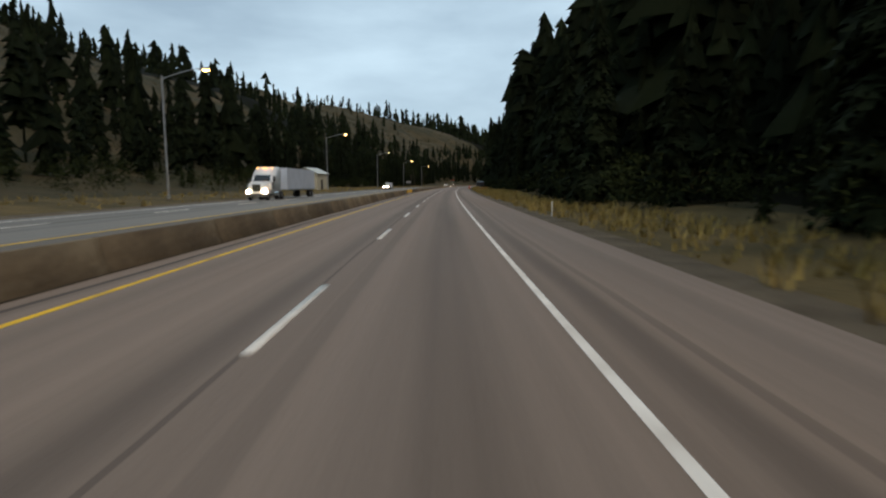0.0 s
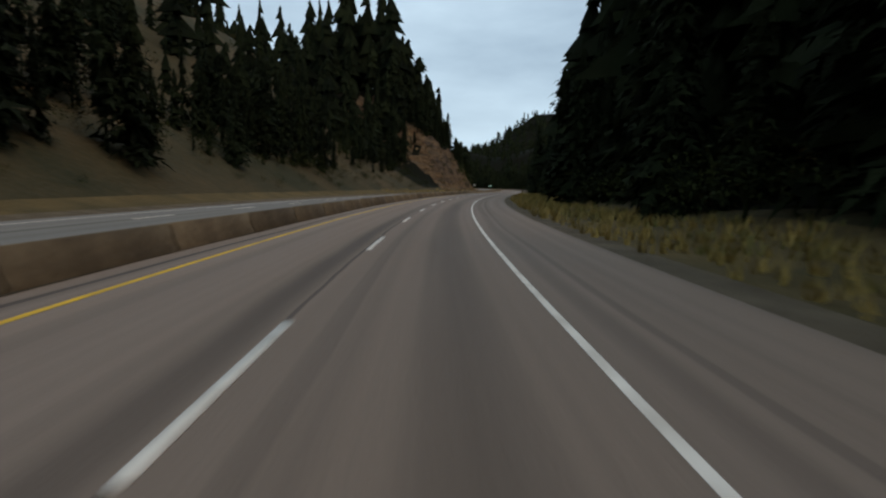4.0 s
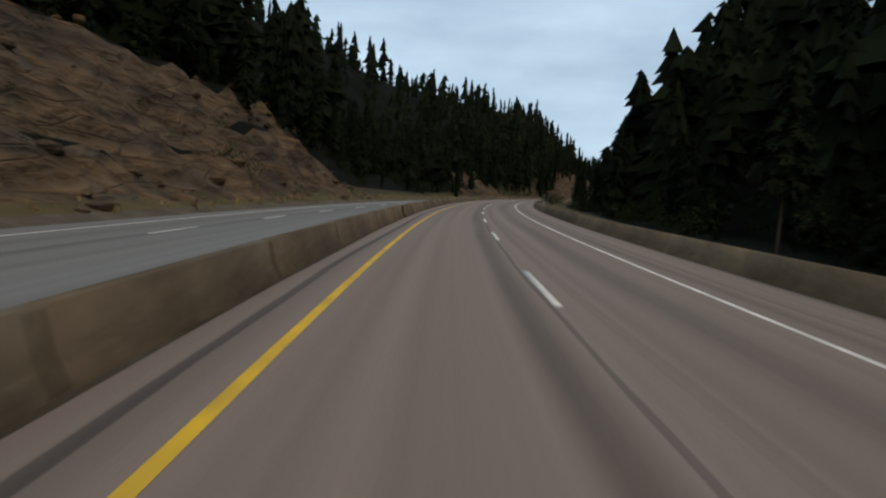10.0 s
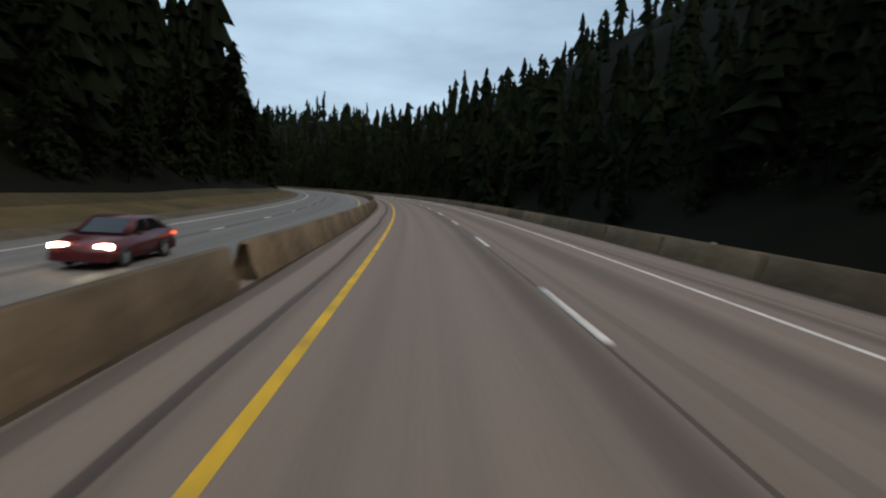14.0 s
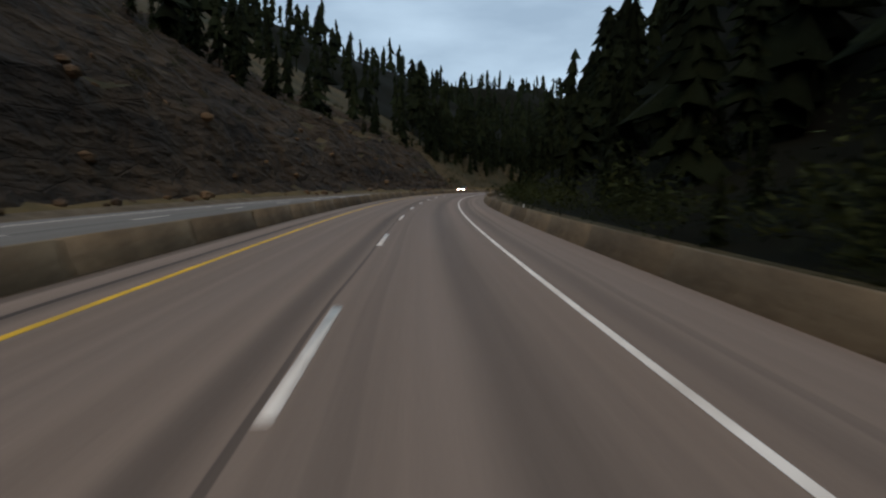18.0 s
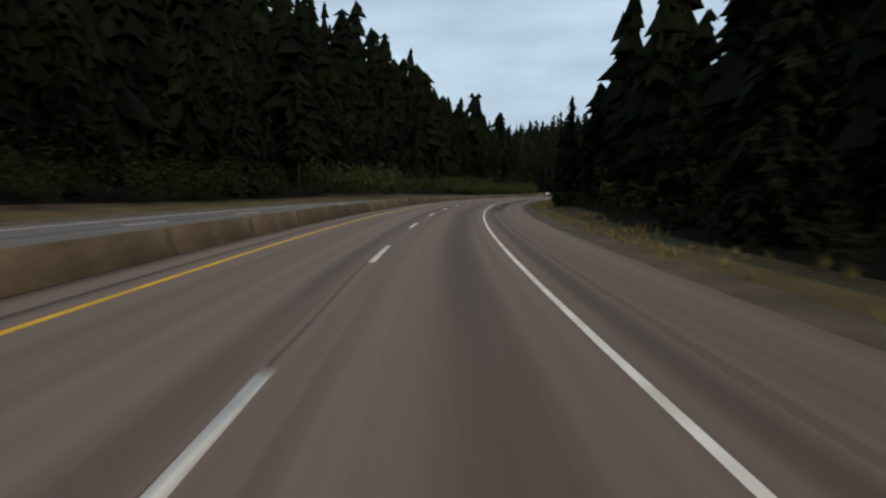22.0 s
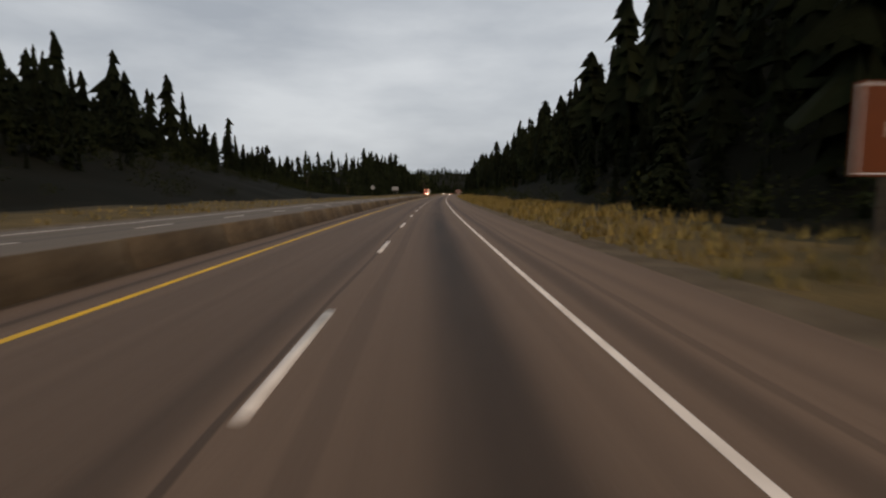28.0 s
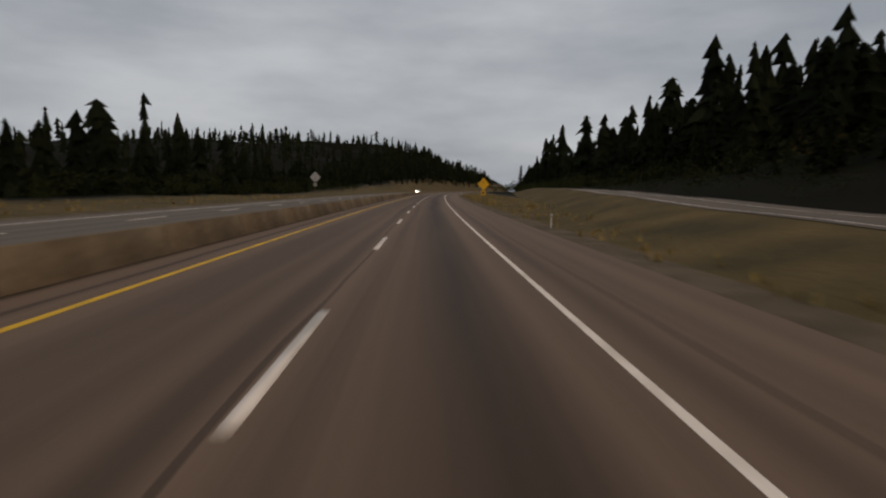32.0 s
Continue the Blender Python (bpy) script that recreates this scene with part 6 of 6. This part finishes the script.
scatter("shrubs", bushes(-1, [(31, 33, 220, 6, 24, 1.2, 4), (7, 8.5, 160, 3, 9, 1.2, 3.5), (16.6, 17.5, 300, 1.4, 11, 1.2, 3.8), (-.5, 2, 160, 7, 20, 1.5, 4), (2, 5.5, 140, 5, 12, 1, 3), (5.3, 6.9, 150, 4, 24, 1, 3.5), (8, 13.3, 330, 4, 30, .8, 3), (11.7, 12.5, 160, 4, 26, 1, 3), (15.8, 17.3, 120, 4, 20, .8, 2.6), (17.3, 19.2, 520, 8, 48, .6, 2.2), (19.0, 19.9, 420, 4, 40, .8, 2.8), (19.5, 21.4, 120, 4, 26, .8, 2.5), (21.5, 22.6, 140, 4, 9, 2, 5), (27, 31.5, 160, 12, 40, 1.5, 5)], 70), BUSHES, M_LEAF, "green roadside shrubs of mixed height", "shrubs")
scatter("shrubs", bushes(1, [(-.5, 5, 150, 7, 12, 1.5, 5), (6, 13.5, 170, 1.5, 5, 1, 2.8), (17.7, 18.8, 240, 1.3, 6, .8, 2.8), (20.2, 21.7, 90, 1.5, 7, 1, 3), (29.9, 31.5, 160, 3.5, 9, 1, 3.5), (16, 20, 200, 4, 20, 1, 3), (20.2, 22, 90, 1.5, 5, 1.2, 3), (22, 31, 300, 7, 12, 1.2, 4), (22, 26.6, 260, 4, 7, .8, 2.6), (16.2, 17.1, 90, 3, 8, 1, 3), (18.7, 20.1, 260, 2.5, 10, .8, 2.6), (31.9, 33.4, 260, 16, 34, 1.2, 4)], 71), BUSHES, M_LEAF, "dark green shrubs at the wood's edge", "shrubs")
scatter("willow_thicket", bushes(-1, [(22.5, 24.4, 260, 3, 13, 3.5, 7.5), (16.5, 16.9, 14, 5, 9, 3, 5), (6.2, 6.42, 16, 4, 9, 2.5, 5)], 78), BUSHES, M_WILLOW, "pale green broad-leaved thicket beside the oncoming lanes", "shrubs")
scatter("autumn_shrubs", bushes(-1, [(3, 5.4, 90, 8, 70, 1, 3), (5.5, 13, 220, 5, 40, .8, 2), (17, 21, 240, 5, 50, .8, 2.2)], 72), BUSHES, M_DRYLEAF, "brown and ochre shrubs on the slope", "shrubs")

scatter("hill_shrubs", bushes(-1, [(-.5, 5.6, 900, 25, 230, 1.5, 4)], 73), LOW, M_DRYLEAF, "scattered brown scrub on the bare hill", "shrubs")
scatter("hill_shrubs", bushes(-1, [(-.5, 5.6, 700, 25, 230, 1.5, 4.5)], 74), LOW, M_LEAF, "scattered green scrub on the bare hill", "shrubs")


def edge_bushes(side, n, seed):
    """Undergrowth along the wood's edge on one side."""
    r = np.random.RandomState(seed)
    tab = np.array(WOOD_L if side < 0 else WOOD_R, float)
    s = r.uniform(0, float(stn(32.8)), n)
    u = np.minimum(np.interp(sec(s), tab[:, 0], tab[:, 1]), 30) + r.uniform(-1.5, 9, n)
    keep = rocky(side, sec(s)) < .3
    s, u = s[keep], u[keep]
    x, y, z = on_ground(side, s, u)
    n = len(s)
    return np.stack([x, y, z - .15, r.uniform(1.2, 4.5, n), r.uniform(.8, 1.4, n), r.uniform(0, 6.28, n)], -1)


UNDER = [bush(90 + i, 100) for i in range(4)]
scatter("undergrowth", edge_bushes(-1, 2300, 75), UNDER, M_LEAF, "low green undergrowth along the wood's edge", "shrubs")
scatter("undergrowth", edge_bushes(1, 1700, 76), UNDER, M_LEAF, "low green undergrowth along the wood's edge", "shrubs")
scatter("undergrowth", edge_bushes(1, 350, 77), UNDER, M_DRYLEAF, "reddish brown undergrowth along the wood's edge", "shrubs")


def stone(seed):
    """A unit boulder: a dented, flat-shaded lump."""
    r = np.random.RandomState(seed)
    bm = bmesh.new()
    bmesh.ops.create_icosphere(bm, subdivisions=1, radius=.5)
    v = np.array([x.co for x in bm.verts]) * r.uniform(.6, 1.25, (len(bm.verts), 1)) * np.array([1, 1, .7])
    f = np.array([[x.index for x in y.verts] for y in bm.faces])
    bm.free()
    return v, f


def stones(zones, side, seed):
    r = np.random.RandomState(seed)
    out = []
    for t0, t1, n, u0, u1 in zones:
        s = r.uniform(float(stn(t0)), float(stn(t1)), n)
        u = u0 + (u1 - u0) * r.uniform(0, 1, n) ** 1.6
        x, y, z = on_ground(side, s, u)
        out.append(np.stack([x, y, z + .05, r.uniform(.25, 1.0, n) ** 2 * 1.9, r.uniform(.8, 1.3, n), r.uniform(0, 6.28, n)], -1))
    return np.concatenate(out)


ROCKS = [stone(i) for i in range(4)]
scatter("fallen_rocks", stones([(5.6, 6.9, 220, 1.5, 22), (8.4, 9, 100, 1.5, 20), (9.4, 10.7, 260, 1.5, 24), (11.3, 13.7, 480, 1.5, 26), (16, 16.7, 120, 1.5, 20), (17.3, 19.4, 500, 1.5, 40), (19.9, 21.5, 300, 1.5, 24)], -1, 60), ROCKS, M_ROCK, "brown fallen rocks below the cut", "rocks")
scatter("fallen_rocks", stones([(17.1, 17.5, 110, 1.5, 12), (19.7, 20.1, 90, 2, 14)], 1, 61), ROCKS, M_ROCK, "brown fallen rocks below the cut", "rocks")


def tuft(seed):
    """A unit tuft of nine curved blades."""
    r = np.random.RandomState(seed)
    v, f = [], []
    for k in range(9):
        a, l = r.uniform(0, 6.28), r.uniform(.5, 1.0)
        d = np.array([np.cos(a), np.sin(a)])
        b = r.uniform(-.25, .25, 2)
        i = len(v)
        p = np.array([-d[1], d[0]]) * .035
        v += [(*(b - p), 0), (*(b + p), 0), (*(b + d * l * .45), l)]
        f += [(i, i + 1, i + 2)]
    return np.array(v), np.array(f)


TUFTS = [tuft(80 + i) for i in range(4)]


def tufts(side, zones, seed):
    r = np.random.RandomState(seed)
    out = []
    for t0, t1, per, u0, u1, h0, h1 in zones:
        a, b = float(stn(t0)), float(stn(t1))
        n = int((b - a) * per)
        s, u = r.uniform(a, b, n), r.uniform(u0, u1, n)
        x, y, z = on_ground(side, s, u)
        out.append(np.stack([x, y, z - .03, r.uniform(h0, h1, n) * (.6 + .8 * spread(s / 6, u / 3, 2)), r.uniform(.9, 1.5, n), r.uniform(0, 6.28, n)], -1))
    return np.concatenate(out)


scatter("dry_grass", tufts(1, [(-.3, 5.5, 9, 1.1, 9, .35, .8), (21.6, 24.6, 3, 1.1, 5, .25, .5), (24.6, 27, 5, 1.1, 9, .3, .7), (27, 30.9, 9, 1.1, 11, .4, .85), (31.5, 33, 5, 1, 9, .25, .6)], 90), TUFTS, M_GRASS, "tall dry golden grass along the verge", "grass")
scatter("green_grass", tufts(1, [(2, 5.5, 4, 3, 10, .3, .7), (15.9, 17.6, 5, .8, 7, .3, .6), (18.7, 20.1, 8, .8, 7, .3, .7)], 91), TUFTS, M_GREENGRASS, "olive green grass along the verge", "grass")
scatter("dry_grass", tufts(-1, [(-.3, 3, 3, 1, 9, .3, .6), (5, 13.4, 2.2, .8, 5, .3, .6), (19.5, 21.5, 2, .8, 4, .3, .6), (26.5, 32.5, 2, 1, 10, .3, .6)], 92), TUFTS, M_GRASS, "dry grass beyond the oncoming shoulder", "grass")


def single(kind, m_tree, label, name="fir_tree"):
    t = thing(name, label, "tree", "single trees along the wood's edge")
    v, f, sv, sf = kind
    c = new("crown", mesh_from("crown", v, f, m_tree))
    c.parent = t
    k = new("trunk", mesh_from("trunk", sv, sf, M_TRUNK))
    k.parent = t
    return t


RICH = [feathered(34, 14, 5, 101, .05, .8, .155, .45), feathered(36, 12, 5, 102, .03, .9, .125, .4), feathered(22, 14, 5, 103, .36, .55, .125, .6, .35), feathered(34, 14, 5, 104, .08, .75, .175, .5), feathered(32, 13, 5, 105, .06, .75, .145, .6)]
NAMES = ["tall dark fir with drooping boughs", "slender dark spruce reaching to the ground", "pine with a bare trunk and ragged crown", "broad dark fir at the wood's edge", "ragged dark fir with uneven boughs"]
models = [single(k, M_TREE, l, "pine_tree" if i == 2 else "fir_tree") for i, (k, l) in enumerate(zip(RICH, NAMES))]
rr = np.random.RandomState(7)
count = 0
for side in (-1, 1):
    tab = np.array(WOOD_L if side < 0 else WOOD_R, float)
    for s in np.arange(10, float(stn(32.6)), 36.0):
        s = s + rr.uniform(-12, 12)
        if side > 0 and 17.9 < sec(s) < 19.4 or side < 0 and 27.1 < sec(s) < 27.7:
            continue
        u = float(np.interp(sec(s), tab[:, 0], tab[:, 1])) + rr.uniform(-1.5, .5)
        x, y, z = on_ground(side, s, u)
        h = rr.uniform(11, 18) * float(np.interp(sec(s), *zip(*(TALL_L if side < 0 else TALL_R))) * np.interp(sec(s), *zip(*(GROW_L if side < 0 else GROW_R))))
        k = int(rr.randint(0, 5))
        m = Matrix.LocRotScale((float(x), float(y), float(z) - .2), Euler((0, 0, rr.uniform(0, 6.28))), (h * rr.uniform(.75, 1.0), h * rr.uniform(.75, 1.0), h))
        if count < 5:
            models[count].matrix_basis = m
        else:
            t = copy_thing(models[k], Matrix.Identity(4))
            t.matrix_basis = m
        count += 1

for k, (ahead, u, h) in enumerate(((53, 10, 17), (62, 12, 15), (78, 15, 14))):
    s = float(stn(6)) + ahead
    x, y, z = on_ground(-1, s, u)
    copy_thing(models[(k * 2) % 5], Matrix.Identity(4)).matrix_basis = Matrix.LocRotScale((float(x), float(y), float(z) - .3), Euler((0, 0, k * 1.3)), (h * .8, h * .8, h))


def broadleaf(m, material, label, seed):
    """A broad-leaved tree: forked trunk, limbs and a ragged crown of leaf clumps."""
    t = thing("broadleaf_tree", label, "tree")
    r = np.random.RandomState(seed)
    bm = rod((0, 0, -.3), (0, .05, 4), .22, .15, 8)
    V, F = [], []
    for k in range(9):
        a = k * 2.4
        e = Vector((math.cos(a) * r.uniform(1, 2.4), math.sin(a) * r.uniform(1, 2.4), r.uniform(5, 11)))
        rod((0, .05, 3.2 + k * .3), e, .09, .03, 6, bm)
        v, f = bush(seed * 10 + k, 620)
        F.append(f + sum(len(x) for x in V))
        V.append(v * r.uniform(2.4, 3.6) + np.array(e) - np.array([0, 0, 1.4]))
    part("trunk", bm, M_TRUNK, t)
    c = new("crown", mesh_from("crown", np.concatenate(V), np.concatenate(F), material))
    c.parent = t
    t.matrix_basis = m
    return t


for k, (t, d, q) in enumerate(((30, 98, -23), (29, 60, -60), (29.2, 75, -52), (1.5, 60, -33), (2, 34, -27), (2, 50, -25.5), (2, 66, -26), (2.05, 90, -25), (23, 75, -25), (23.1, 120, -24), (17.9, 30, 13))):
    s = float(stn(t)) + d
    side = -1 if q < 0 else 1
    z = float(height(side, s, abs(q) - (19 if q < 0 else 7.3)))
    broadleaf(stand(s, q, z, k * 50) @ Matrix.Scale(1.5 if k == 0 else 1, 4), M_WILLOW if k == 0 else M_LEAF, "leafy green tree with a rounded ragged crown", 200 + k)
# a bare dead tree by the road near the end
dead = thing("dead_tree", "bare grey dead tree with forked limbs", "tree")
bm = rod((0, 0, -.3), (.1, 0, 9), .2, .1, 8)
rr = np.random.RandomState(5)
for k in range(16):
    z = 4 + k * .55
    a = rr.uniform(0, 6.28)
    L = rr.uniform(1.2, 3.0)
    e = Vector((math.cos(a) * L, math.sin(a) * L, z + L * .9))
    rod((.05, 0, z * .9), e, .05, .015, 5, bm)
    rod(e * .7 + Vector((0, 0, z * .27)), e + Vector((rr.uniform(-1, 1), rr.uniform(-1, 1), 1.1)), .02, .008, 4, bm)
rod((.1, 0, 9), (.5, .2, 13.5), .09, .02, 6, bm)
part("trunk", bm, M_TRUNK, dead)
dead.matrix_basis = stand(float(stn(31)) + 46, 10.5, .3)

# ---- to model scale ----
for ob in list(scene.objects):
    if ob.parent is None and ob.type != "CAMERA" and ob.type != "LIGHT":
        ob.matrix_basis = Matrix.Scale(MODEL, 4) @ ob.matrix_basis
